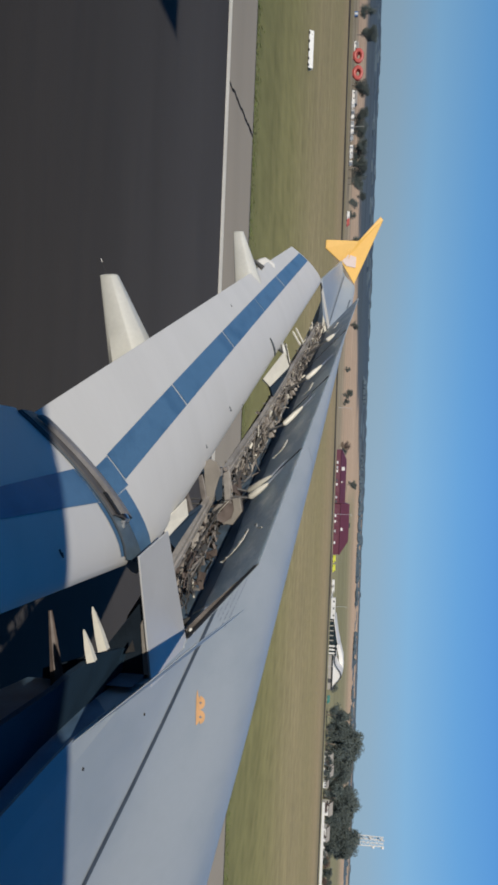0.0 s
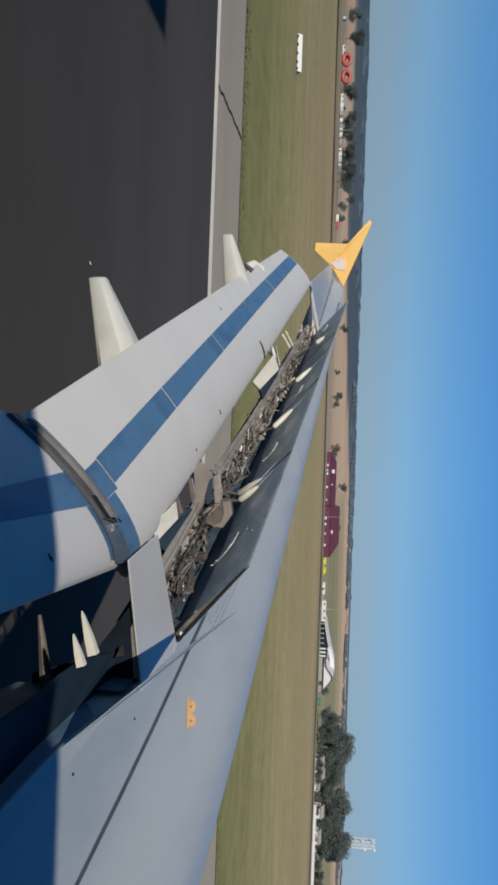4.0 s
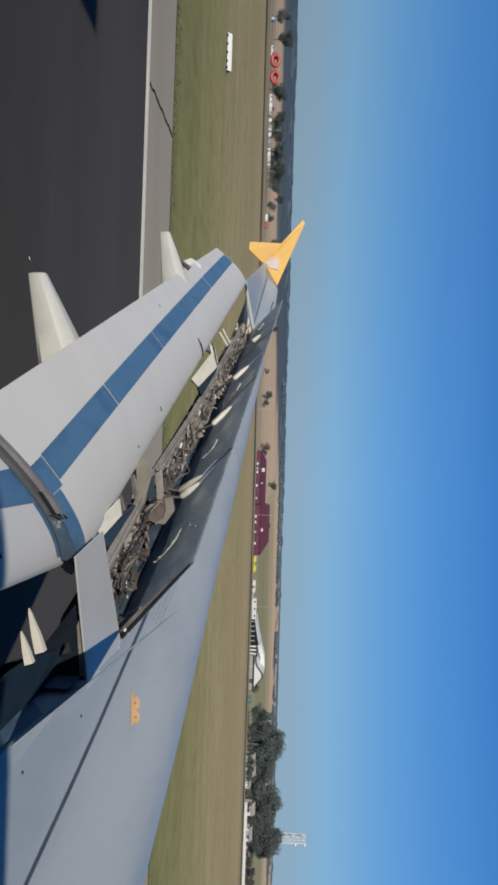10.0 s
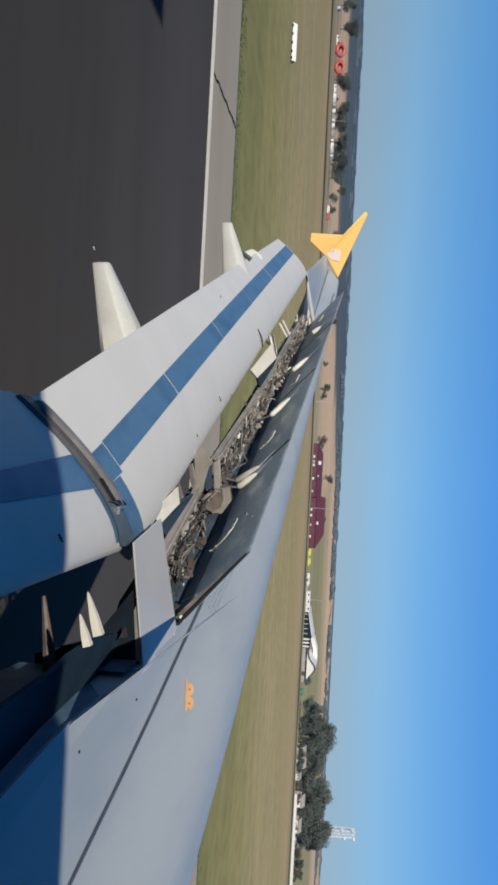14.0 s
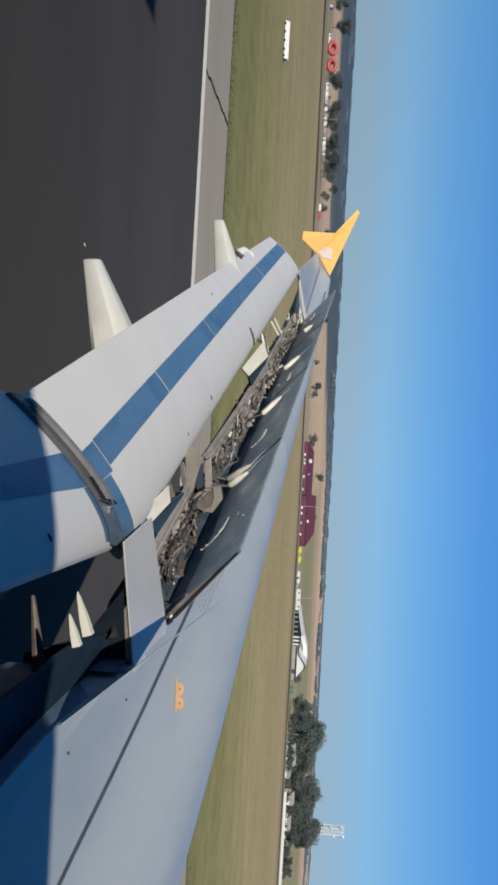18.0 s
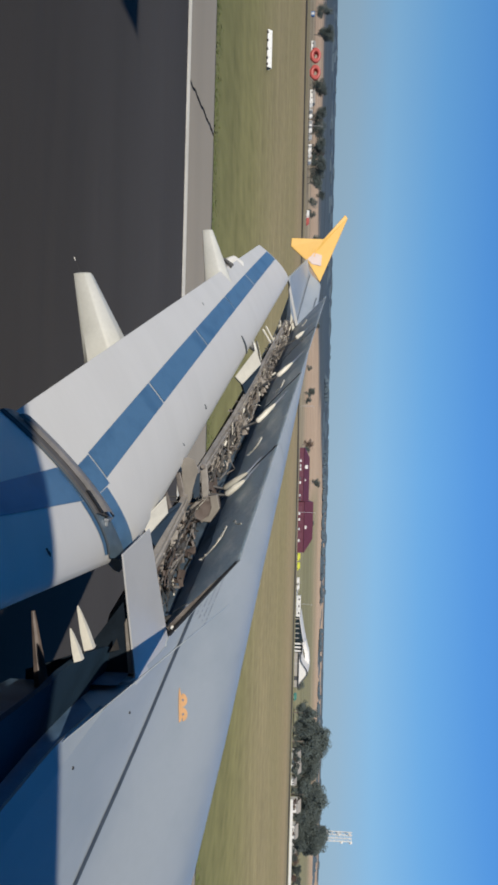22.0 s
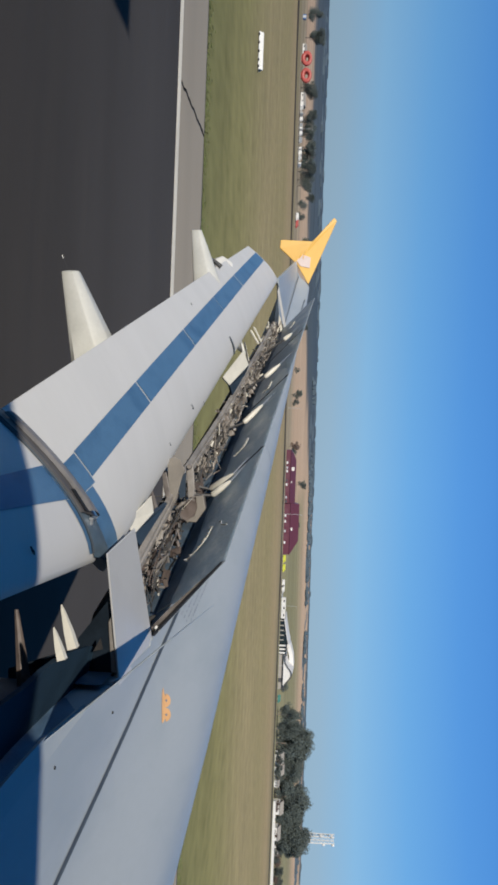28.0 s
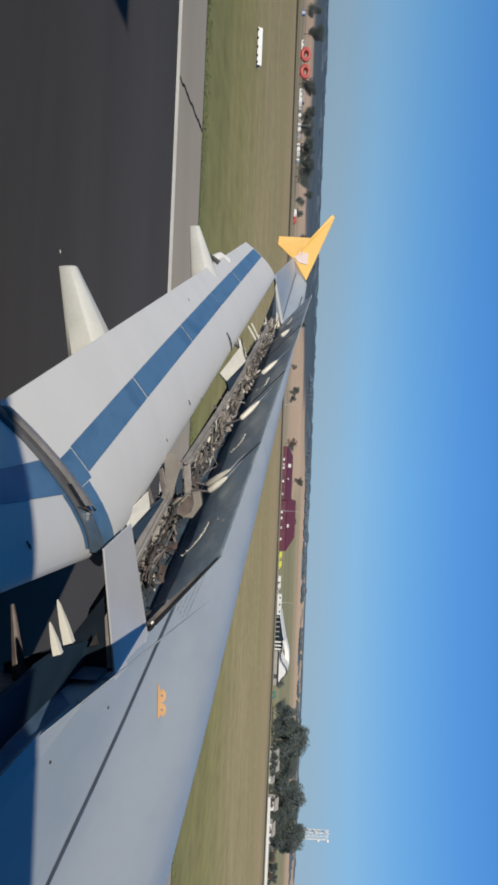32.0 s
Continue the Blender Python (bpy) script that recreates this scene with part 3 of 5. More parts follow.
# ---- spoilers, raised ----
def spoiler_panel(name, h0, h1, c0, c1, angle, plain=False):
    """A panel hinged along h0-h1, with its chords c0, c1 swung up by the angle; a plain one is a thin sheet with no ribs or seals."""
    h0, h1 = Vector(h0), Vector(h1)
    axis = (h1 - h0).normalized()
    aft = Vector((-axis.y, axis.x, 0)).normalized()
    aft = aft if aft.x < 0 else -aft
    a = radians(angle)
    d = aft * math.cos(a) + Vector((0, 0, 1)) * math.sin(a)
    nrm = d.cross(axis)
    nrm = nrm if nrm.z > 0 else -nrm
    t0, t1 = h0 + d * c0, h1 + d * c1
    b = Build()
    b.slab([h0 + nrm * 0.001, h1 + nrm * 0.001, t1 + nrm * 0.001, t0 + nrm * 0.001], 0.0035 if plain else 0.005, nrm)
    sp = part(name, b, WING, airliner, "raised pale grey spoiler panel")
    # underside: tapered honeycomb body with a rim and ribs
    b = Build()
    ring = lambda s, up: [lerp(h0, t0, s) + axis * 0.015 - nrm * up, lerp(h1, t1, s) - axis * 0.015 - nrm * up]
    deep, mid = (0.004, 0.005) if plain else (0.055, 0.05)
    b.grid([ring(0.0, 0.006), ring(0.02, deep), ring(0.3, mid), ring(0.97, 0.004 if plain else 0.010), ring(1.0, 0.0036)])
    # inner underside takes the shade-dark copy of the composite
    part("underside", b, UNDERSHADE if name == "inner_spoiler" else UNDER, sp, "dark blue-grey composite underside")
    # ragged strip that paints the shadow along the hinge
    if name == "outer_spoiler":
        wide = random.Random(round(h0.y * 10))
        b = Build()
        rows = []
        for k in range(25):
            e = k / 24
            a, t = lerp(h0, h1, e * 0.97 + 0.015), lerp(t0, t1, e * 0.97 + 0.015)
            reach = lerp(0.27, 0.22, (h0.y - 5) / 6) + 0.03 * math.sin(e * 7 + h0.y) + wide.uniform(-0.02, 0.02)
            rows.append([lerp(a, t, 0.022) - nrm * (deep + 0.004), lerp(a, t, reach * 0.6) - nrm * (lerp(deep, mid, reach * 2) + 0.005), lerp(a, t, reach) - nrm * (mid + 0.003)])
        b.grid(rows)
        part("hinge_recess", b, SHADEBLUE, sp, "dark blue strip of painted-in shade along the hinge")
    for k in range(0 if plain else 2):
        b = Build()
        b.grid([[r[k], r[k] + nrm * (0.001 + up)] for r, up in ((ring(0.0, 0.006), 0.005), (ring(0.02, deep), deep - 0.005), (ring(0.3, mid), mid - 0.004), (ring(0.97, 0.010), 0.008))])
        part("end_rib", b, OILY if name == "outer_spoiler" and h0.y < 6 else LOOM, sp, "brown-grey end rib")
    if plain:
        return sp, h0, h1, d, nrm, axis, c0, c1
    b = Build()
    p = [lerp(h0, t0, s) - nrm * 0.014 - axis * 0.006 for s in (0.0, 0.97)]
    b.tube(p, [0.013, 0.008] if name == "outer_spoiler" and h0.y < 6 else [0.006, 0.004], 6)
    part("edge_seal", b, DARK, sp, "black rubber edge seal")
    return sp, h0, h1, d, nrm, axis, c0, c1


spoiler_panel("inner_spoiler", (1.366, SP1_OUT, plane_z(SP1_OUT) + 0.004), (1.306, SP1_IN, plane_z(SP1_IN) + 0.004), 0.67, 0.68, 48.7, plain=True)
bounds = [5.28, 7.0, 8.8, 10.55, 12.2]
chords = [0.72, 0.74, 0.755, 0.765, 0.77]
outer = []
for i in range(4):
    y0, y1 = bounds[i] + 0.008, bounds[i + 1] - 0.008
    outer.append(spoiler_panel("outer_spoiler", (along(HINGE, y0) - 0.01, y0, plane_z(y0) + 0.012), (along(HINGE, y1) - 0.01, y1, plane_z(y1) + 0.012), chords[i], chords[i + 1], 38.5))

# ---- the open bay behind the rear spar ----
def bay(y, w, z_off):
    """w runs from 0 at the spar to 1 at the rail."""
    return Vector((lerp(along(HINGE, y), rail_x(y), w), y, plane_z(y) + z_off))


def rail_x(y):
    return along([(5.0, 0.80), (5.26, 0.71), (6.24, 0.32), (7.92, -0.19), (10.94, -1.23), (12.2, -1.68)], y)


# spar wall, tinted with the navy of its shade
b = Build()
b.grid([[(along(HINGE, y) - 0.03, y, plane_z(y) - 0.02), (along(HINGE, y) - 0.035, y, plane_z(y) - 0.16), (along(HINGE, y) - 0.04, y, plane_z(y) - lerp(0.36, 0.2, (y - 5) / 7))] for y in np.linspace(STRIP_OUT, AIL, 20)])
spar = part("rear_spar", b, PRIMER, airliner, "oily grey rear spar wall of the open spoiler bay, tinted as shade")
# bay floor, with the shade between the fittings in its colour
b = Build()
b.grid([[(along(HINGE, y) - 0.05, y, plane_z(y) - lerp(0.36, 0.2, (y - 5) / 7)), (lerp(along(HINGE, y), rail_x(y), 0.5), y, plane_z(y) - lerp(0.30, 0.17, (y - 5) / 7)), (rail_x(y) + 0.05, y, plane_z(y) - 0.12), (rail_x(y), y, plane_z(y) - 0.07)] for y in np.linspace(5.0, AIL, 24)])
part("shroud_panel", b, SPAR, airliner, "dirty lower shroud panel, darkened as if shaded")
b = Build()
rnd = random.Random(4)
b.grid([[(rail_x(y) - 0.01, y, plane_z(y) - 0.085), (rail_x(y), y, plane_z(y) - 0.052), (rail_x(y) + 0.035, y, plane_z(y) - 0.056), (rail_x(y) + 0.04, y, plane_z(y) - 0.045), (rail_x(y) + 0.085 + rnd.uniform(-.004, .004), y, plane_z(y) - 0.05), (rail_x(y) + 0.09, y, plane_z(y) - 0.09)] for y in np.linspace(4.95, 12.2, 60)])
rail = part("shroud_rail", b, RAIL, airliner, "flat tan-grey shroud rail")
for k in range(40):
    y = 5.1 + k * 0.18
    part("rivet", Build().box((rail_x(y) + 0.062, y, plane_z(y) - 0.046), (0.014, 0.014, 0.01)), STEEL, rail)

# root and tip of each actuator: part of the span, part of the chord, depth under the panel
RAMS = (((( 0.92, 0.30, 0.12), (0.896, 0.65, 0.07)), ((0.80, 0.40, 0.11), (0.82, 0.65, 0.07))), (((0.60, 0.45, 0.115), (0.70, 0.71, 0.07)),), (((0.27, 0.53, 0.115), (0.35, 0.77, 0.07)),), (((0.02, 0.62, 0.10), (0.06, 0.77, 0.07)),))
STRAPS = (((0.359, 0.25), (0.340, 0.39), (0.346, 0.50), (0.368, 0.575), (0.432, 0.60)), ((0.248, 0.416), (0.234, 0.527), (0.238, 0.615), (0.300, 0.64)), ((0.047, 0.537), (0.020, 0.630), (0.045, 0.675), (0.105, 0.683)), ((0.50, 0.58), (0.505, 0.64), (0.55, 0.68)))
rnd = random.Random(21)
for i in range(4):
    y0, y1 = bounds[i], bounds[i + 1]
    pipes, fits, dark, pale = Build(), Build(), Build(), Build()
    for k in range(12):                          # long runs along the span
        fx, fz, r = rnd.uniform(0.40, 0.84), rnd.uniform(-0.14, -0.03), rnd.uniform(0.004, 0.008)
        (pipes, dark)[k % 3 == 2].tube([bay(y, fx + 0.04 * math.sin(6 * y + k) + rnd.uniform(-.03, .03), fz + 0.02 * math.sin(9 * y + 2 * k) + rnd.uniform(-.01, .01)) for y in np.linspace(y0 + 0.05, y1 - 0.05, 13)], r, 6)
    chord = (bay((y0 + y1) / 2, 1, 0) - bay((y0 + y1) / 2, 0, 0)).normalized()
    for k in range(170 if i else 230):           # short crossing pipes and rods
        y, fx, fz = rnd.uniform(y0 + 0.03, y1 - 0.03), rnd.uniform(0.38, 0.88), rnd.uniform(-0.13, 0.015)
        if i == 0:
            fx, fz = 0.24 + (fx - 0.38) * 1.02, fz - 0.035
            if abs(y - 6.34) < 0.20:
                continue
        q = bay(y, fx, fz)
        turn = rnd.choice((0.0, 0.5, 0.9, -0.6, 1.57)) + rnd.uniform(-.25, .25)
        d = (Matrix.Rotation(turn, 3, "Z") @ chord + Vector((0, 0, rnd.uniform(-0.35, 0.6)))).normalized() * rnd.uniform(0.03, 0.11)
        e = Vector((rnd.uniform(-.02, .02), rnd.uniform(-.02, .02), rnd.uniform(-.01, .03)))
        bend = [q - d, q - d * 0.3, q + d * 0.3 + e * 0.5, q + d + e] if k % 4 else [q - d, q + e, q + d * 0.6 + e * 2, q + d * 0.5 + e * 2 - Vector((0, 0, 0.05))]
        (pale if k % (11 if i else 45) == 5 else (pipes, fits, dark, dark if i == 0 else fits)[k % 4]).tube(bend, rnd.choice((0.004, 0.005, 0.006, 0.009) if i else (0.003, 0.004, 0.005, 0.008)), 5)
    for k in range(84 if i else 60):             # clips, angle plates and small blocks
        y = rnd.uniform(y0 + 0.04, y1 - 0.04)
        if i == 0 and abs(y - 6.34) < 0.2:
            continue
        q = bay(y, rnd.uniform(0.40, 0.86) if i else rnd.uniform(0.26, 0.72), rnd.uniform(-0.12, -0.01))
        m = Euler((rnd.uniform(-.5, .5), rnd.uniform(-.5, .5), math.atan2(chord.y, chord.x) + rnd.choice((0, 0, 1.57)) + rnd.uniform(-.3, .3))).to_matrix()
        (pale if i and k % 9 == 4 else (fits, fits, dark)[k % 3]).box(q, (rnd.uniform(0.03, 0.15), rnd.uniform(0.014, 0.075), rnd.uniform(0.005, 0.03)), m)
    if i in (1, 2):                              # pale tan valve block with its flange
        q = bay(lerp(y0, y1, 0.62 if i == 1 else 0.35), 0.62, -0.02)
        m = Matrix.Rotation(math.atan2(chord.y, chord.x), 3, "Z") @ Matrix.Rotation(0.35, 3, "Y")
        block = part("valve_block", Build().box(q, (0.20, 0.17, 0.05), m), HYDR, airliner, "pale tan valve block", bevel=0.008)
        part("flange", Build().box(q + Vector((0, -0.02, 0.04)), (0.10, 0.11, 0.03), m), RAIL, block, bevel=0.006)
        part("port", Build().tube([q + Vector((0.02, -0.05, 0.03)), q + Vector((0.02, -0.10, 0.06))], 0.018, 8), STEEL, block)
    if i == 3:
        q = Vector((-0.868, 10.7, EYE - 0.552))
        part("filler_cap", Build().tube([q - Vector((0, 0, 0.03)), q, q + Vector((0, -0.012, 0.02)), q + Vector((0, -0.016, 0.026))], [0.034, 0.036, 0.026, 0.008], 12), BOARD, airliner, "round white filler cap", smooth=50)
    for k in range(6):                           # rib brackets from the rail to the spar
        y = lerp(y0 + 0.1, y1 - 0.1, (k + rnd.uniform(-.25, .25)) / 5)
        zz = rnd.uniform(-0.05, -0.03)
        part("rib_bracket", Build().slab([bay(y, 0.34, zz - 0.04), bay(y + 0.03, 0.80, zz - 0.02), bay(y + 0.03, 0.80, zz - 0.06), bay(y, 0.5, zz - 0.075), bay(y, 0.34, zz - 0.07)], 0.014, (0, -1, 0)), RAIL if k % 2 else HYDR, airliner)
    tagged(part("pale_hardware", pale, ROD, airliner, "pale cream clips and rods in the bay"), kind="stuff")
    tagged(part("wiring", dark, LOOM, airliner, "dark wiring looms in the bay"), kind="stuff")
    tagged(part("piping", pipes, STEEL, airliner, "tangle of metal hydraulic lines in the bay"), kind="stuff")
    tagged(part("bracketry", fits, HYDR if i else OILED, airliner, "tan pipe clips and fittings"), kind="stuff")
    sp, h0, h1, d, nrm, axis, c0, c1 = outer[i]
    on_panel = lambda s, c, off: lerp(h0, h1, s) + d * c0 * c - nrm * off
    for ra, ta in RAMS[i]:                       # actuators lying up along the panel
        root, tip = on_panel(*ra), on_panel(*ta)
        act = part("actuator", Build().tube([root, lerp(root, tip, 0.08), lerp(root, tip, 0.55), lerp(root, tip, 0.92), tip], [0.014, 0.027, 0.025, 0.014, 0.008], 8), ROD, airliner, "cream painted spoiler actuator", smooth=True)
        part("piston_rod", Build().tube([tip, on_panel(ta[0] + 0.10, ta[1] + 0.16, 0.04)], [0.008, 0.004], 6), METAL, act, "thin bright piston rod", smooth=True)
        foot = bay(lerp(y0, y1, ra[0]) - 0.15, 0.6, -0.09)
        part("mount", Build().tube([root, lerp(root, foot, 0.5) - Vector((0, 0, 0.02)), foot], [0.010, 0.011, 0.016], 6), LOOM, act, "dark actuator mount")
    for s in (0.06, 0.94):                       # hinge brackets
        q = lerp(h0, h1, s)
        b = Build().slab([q + axis * 0.012 + Vector((0, 0, -0.01)), q + axis * 0.012 + d * 0.05 - nrm * 0.05, q + axis * 0.012 + d * 0.02 - nrm * 0.08, q + axis * 0.012 - Vector((0, 0, 0.14))], 0.018, axis)
        part("hinge_bracket", b, LOOM, airliner)
    # curved bonding strap with clips under the panel
    b = Build()
    knots = STRAPS[i]
    marks = [k / (len(knots) - 1) for k in range(len(knots))]
    arc = [on_panel(float(np.interp(e, marks, [q[0] for q in knots])), float(np.interp(e, marks, [q[1] for q in knots])), 0.06) for e in np.linspace(0, 1, 13)]
    b.tube(arc, 0.0030, 5)
    strap = part("bonding_strap", b, ROD, sp, "pale curved wire loom", smooth=True)
    for k, q in enumerate(arc):
        if k in (0, 2, 5, 7, 8, 9, 10, 11, 12):
            part("clip", Build().tube([q, q + axis * (0.006 + 0.010 * (k % 2)) - d * 0.016 - nrm * 0.010], [0.006, 0.004], 5), (BOARD, ROD)[k % 2], strap)
    if i == 0:                                   # loose end of wire and a curled clip by the hinge
        part("wire_end", Build().tube([on_panel(s, c, 0.058) for s, c in ((0.398, 0.729), (0.385, 0.77), (0.34, 0.80), (0.30, 0.86), (0.259, 0.94))], 0.0035, 5), ROD, sp, smooth=True)
        part("wire_end", Build().tube([on_panel(s, c, 0.06) for s, c in ((0.084, 0.06), (0.045, 0.20), (0.012, 0.33), (-0.012, 0.37), (-0.012, 0.345), (0.01, 0.32))], 0.005, 5), METAL, sp, smooth=True)

part("hinge_clip", Build().box((1.238, 5.27, plane_z(5.27) + 0.03), (0.022, 0.015, 0.04), Euler((0.2, 0.5, 0)).to_matrix()), BOARD, airliner, "small white hinge clip", bevel=0.004)
# oily brown flap drive: a cast case with its recess painted shade-dark, a round cover and a lit tan bracket
E3 = lambda pts: [(x, y, EYE + z) for x, y, z in pts]
DY = 6.20
case = [(0.608, -0.938), (0.531, -0.911), (0.463, -0.786), (0.451, -0.694), (0.551, -0.669), (0.655, -0.746), (0.668, -0.872)]
drive = part("drive_housing", Build().slab(E3([(x, DY, z) for x, z in case]), 0.16, (0, -1, 0)), OILED, airliner, "oily brown flap drive case", bevel=0.022)
# navy plate laid on the case as the recess's shade
part("case_recess", Build().slab(E3([(x, DY - 0.008, z) for x, z in ((0.605, -0.930), (0.540, -0.903), (0.520, -0.862), (0.640, -0.850), (0.662, -0.885))]), 0.02, (0, -1, 0)), NAVY, drive, "dark plate standing for a shaded recess", bevel=0.004)
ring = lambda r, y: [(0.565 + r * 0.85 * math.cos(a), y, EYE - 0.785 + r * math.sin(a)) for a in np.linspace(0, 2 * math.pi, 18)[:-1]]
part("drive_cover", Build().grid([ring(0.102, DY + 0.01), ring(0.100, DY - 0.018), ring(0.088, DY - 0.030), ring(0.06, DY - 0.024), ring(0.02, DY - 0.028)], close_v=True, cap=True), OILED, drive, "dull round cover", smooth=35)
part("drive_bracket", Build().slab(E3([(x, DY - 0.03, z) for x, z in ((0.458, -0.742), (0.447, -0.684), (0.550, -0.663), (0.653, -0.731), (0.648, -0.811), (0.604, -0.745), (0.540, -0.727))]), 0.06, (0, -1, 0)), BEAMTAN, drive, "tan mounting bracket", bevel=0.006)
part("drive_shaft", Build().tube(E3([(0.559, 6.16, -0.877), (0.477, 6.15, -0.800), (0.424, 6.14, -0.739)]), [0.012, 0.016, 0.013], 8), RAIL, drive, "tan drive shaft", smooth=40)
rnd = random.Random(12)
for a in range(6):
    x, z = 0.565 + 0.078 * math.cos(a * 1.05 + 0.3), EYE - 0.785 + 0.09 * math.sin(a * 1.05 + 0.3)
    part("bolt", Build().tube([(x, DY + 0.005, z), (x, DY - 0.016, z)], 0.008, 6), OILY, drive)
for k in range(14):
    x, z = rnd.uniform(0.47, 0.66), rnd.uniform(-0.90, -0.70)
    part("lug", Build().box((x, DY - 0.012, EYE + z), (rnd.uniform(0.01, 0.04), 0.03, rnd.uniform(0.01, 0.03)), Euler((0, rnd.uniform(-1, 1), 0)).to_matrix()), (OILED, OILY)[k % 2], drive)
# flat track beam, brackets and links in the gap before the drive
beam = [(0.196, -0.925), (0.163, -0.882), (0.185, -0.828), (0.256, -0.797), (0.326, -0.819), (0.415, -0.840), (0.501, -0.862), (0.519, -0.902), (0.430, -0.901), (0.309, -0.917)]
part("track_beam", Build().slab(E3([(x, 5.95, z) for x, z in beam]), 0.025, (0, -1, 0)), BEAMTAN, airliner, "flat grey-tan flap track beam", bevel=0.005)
# navy sheet put in for the shade of the open gap
part("track_gap", Build().slab(E3([(x, 6.06, z) for x, z in ((0.299, -0.831), (0.281, -0.803), (0.454, -0.801), (0.472, -0.842), (0.406, -0.848))]), 0.02, (0, -1, 0)), NAVY, airliner, "dark sheet for the shaded gap behind the beam")
part("track_bracket", Build().slab(E3([(x, 6.05, z) for x, z in ((0.232, -0.804), (0.213, -0.755), (0.328, -0.738), (0.451, -0.738), (0.469, -0.779), (0.330, -0.792))]), 0.03, (0, -1, 0)), RAIL, airliner, "brown-grey track bracket", bevel=0.006)
part("track_bolt", Build().tube(E3([(0.235, 6.04, -0.775), (0.235, 6.01, -0.775)]), [0.02, 0.016], 10), OILY, airliner)
part("swing_link", Build().slab(E3([(x, 5.90, z) for x, z in ((0.288, -0.954), (0.271, -0.923), (0.386, -0.894), (0.486, -0.879), (0.507, -0.906), (0.408, -0.934))]), 0.02, (0, -1, 0)), OILY, airliner, "oily brown swing link", bevel=0.005)
for z0, x in ((-1.017, 0.446), (-1.012, 0.481)):
    part("tie_rod", Build().tube(E3([(x + 0.002, 5.85, z0), (x - 0.002, 5.85, z0 + 0.088)]), 0.006, 6), LOOM, airliner, "thin dark tie rod")
part("fairing_edge", Build().tube(E3([(0.397, 5.80, -1.014), (0.553, 5.80, -0.984)]), 0.007, 6), LOOM, airliner, "dark edge strip of the fairing nose")
# cream rods and bars at the outer end of the bay
for pts, r in ((((-1.418, 12.0, -0.454), (-1.412, 12.0, -0.311)), 0.013), (((-1.372, 11.9, -0.440), (-1.365, 11.9, -0.328)), 0.011), (((-0.988, 8.9, -0.611), (-0.792, 8.9, -0.561)), 0.010), (((-0.975, 8.9, -0.634), (-0.791, 8.9, -0.597)), 0.009)):
    part("cream_link", Build().tube(E3(pts), r, 6), ROD, airliner, "cream painted link", smooth=40)


# ---- flaps ----
def flap_rows(nose0, tail0, nose1, tail1, bulge0, bulge1, n=14, w0=0.0, w1=1.0):
    rows = []
    for i in range(n + 1):
        w = lerp(w0, w1, i / n)
        a, t = Vector(nose0).lerp(Vector(nose1), w), Vector(tail0).lerp(Vector(tail1), w)
        c = t - a
        span = (Vector(nose1) - Vector(nose0)).normalized()
        up = span.cross(c).normalized()
        up = up if up.z > 0 else -up
        bl = lerp(bulge0, bulge1, w)
        rows.append((a, c, up, bl))
    return rows


def flap_point(row, s, lift=0.0):
    a, c, up, bl = row
    return a + c * s + up * (bl * 3.1 * (s ** 0.62) * (1 - s) + lift)


def flap_body(name, spec, label):
    rows = flap_rows(*spec, n=16)
    b = Build()
    grid = []
    for r in rows:
        top = [flap_point(r, s) for s in (0, 0.01, 0.03, 0.07, 0.13, 0.2, 0.3, 0.4, 0.5, 0.6, 0.7, 0.8, 0.9, 0.97, 1.0)]
        low = [r[0] + r[1] * s - r[2] * (r[3] * 1.1 * (1 - s) * s ** 0.5 + 0.004) for s in (1.0, 0.8, 0.6, 0.4, 0.2, 0.08, 0.02)]
        grid.append(top + low)
    b.grid(grid, close_v=True, cap=True)
    return part(name, b, FLAP, airliner, label, smooth=50), rows


OUT_SPEC = ((0.78, 4.60, EYE - 1.045), (-0.085, 3.99, EYE - 1.445), (-2.22, 12.08, EYE - 0.40), (-2.62, 11.60, EYE - 0.80), 0.10, 0.055)
IN_SPEC = ((0.70, 4.42, EYE - 1.06), (-0.11, 3.82, EYE - 1.465), (0.62, 0.3, EYE - 1.32), (-0.26, 0.3, EYE - 1.75), 0.10, 0.11)
oflap, orows = flap_body("outboard_flap", OUT_SPEC, "white outboard flap, lowered")
iflap, irows = flap_body("inboard_flap", IN_SPEC, "white inboard flap, lowered, partly in shade")


def band(spec, w0, w1, sa, sb, parent, name="painted_band"):
    rows = flap_rows(*spec, n=6, w0=w0, w1=w1)
    f0, f1 = sa if isinstance(sa, tuple) else (sa, sa), sb if isinstance(sb, tuple) else (sb, sb)
    b = Build()
    b.grid([[flap_point(r, lerp(lerp(f0[0], f0[1], i / 6), lerp(f1[0], f1[1], i / 6), k / 5), 0.003) for k in range(6)] for i, r in enumerate(rows)])
    part(name, b, BAND, parent, "slate blue painted band", smooth=True)


front = lambda w: lerp(0.465, 0.56, w)
back = lambda w: lerp(0.63, 0.80, w)
for w0, w1 in ((0.0336, 0.1935), (0.1959, 0.3885), (0.3909, 0.572), (0.5738, 0.742), (0.7456, 0.995)):
    band(OUT_SPEC, w0, w1, (front(w0), front(w1)), (back(w0), back(w1)), oflap)
band(OUT_SPEC, 0.006, 0.0322, (0.449, 0.436), 0.63, oflap)
band(OUT_SPEC, 0.006, 0.0265, 0.05, (0.4482, 0.4345), oflap)
for w0, w1, low, high in ((0.003, 0.0195, (0.383, 0.382), (0.602, 0.597)), (0.0215, 0.3, (0.382, 0.363), (0.596, 0.491)), (0.302, 0.6, (0.363, 0.36), (0.49, 0.45)), (0.602, 0.99, 0.36, 0.45)):
    band(IN_SPEC, w0, w1, low, high, iflap)
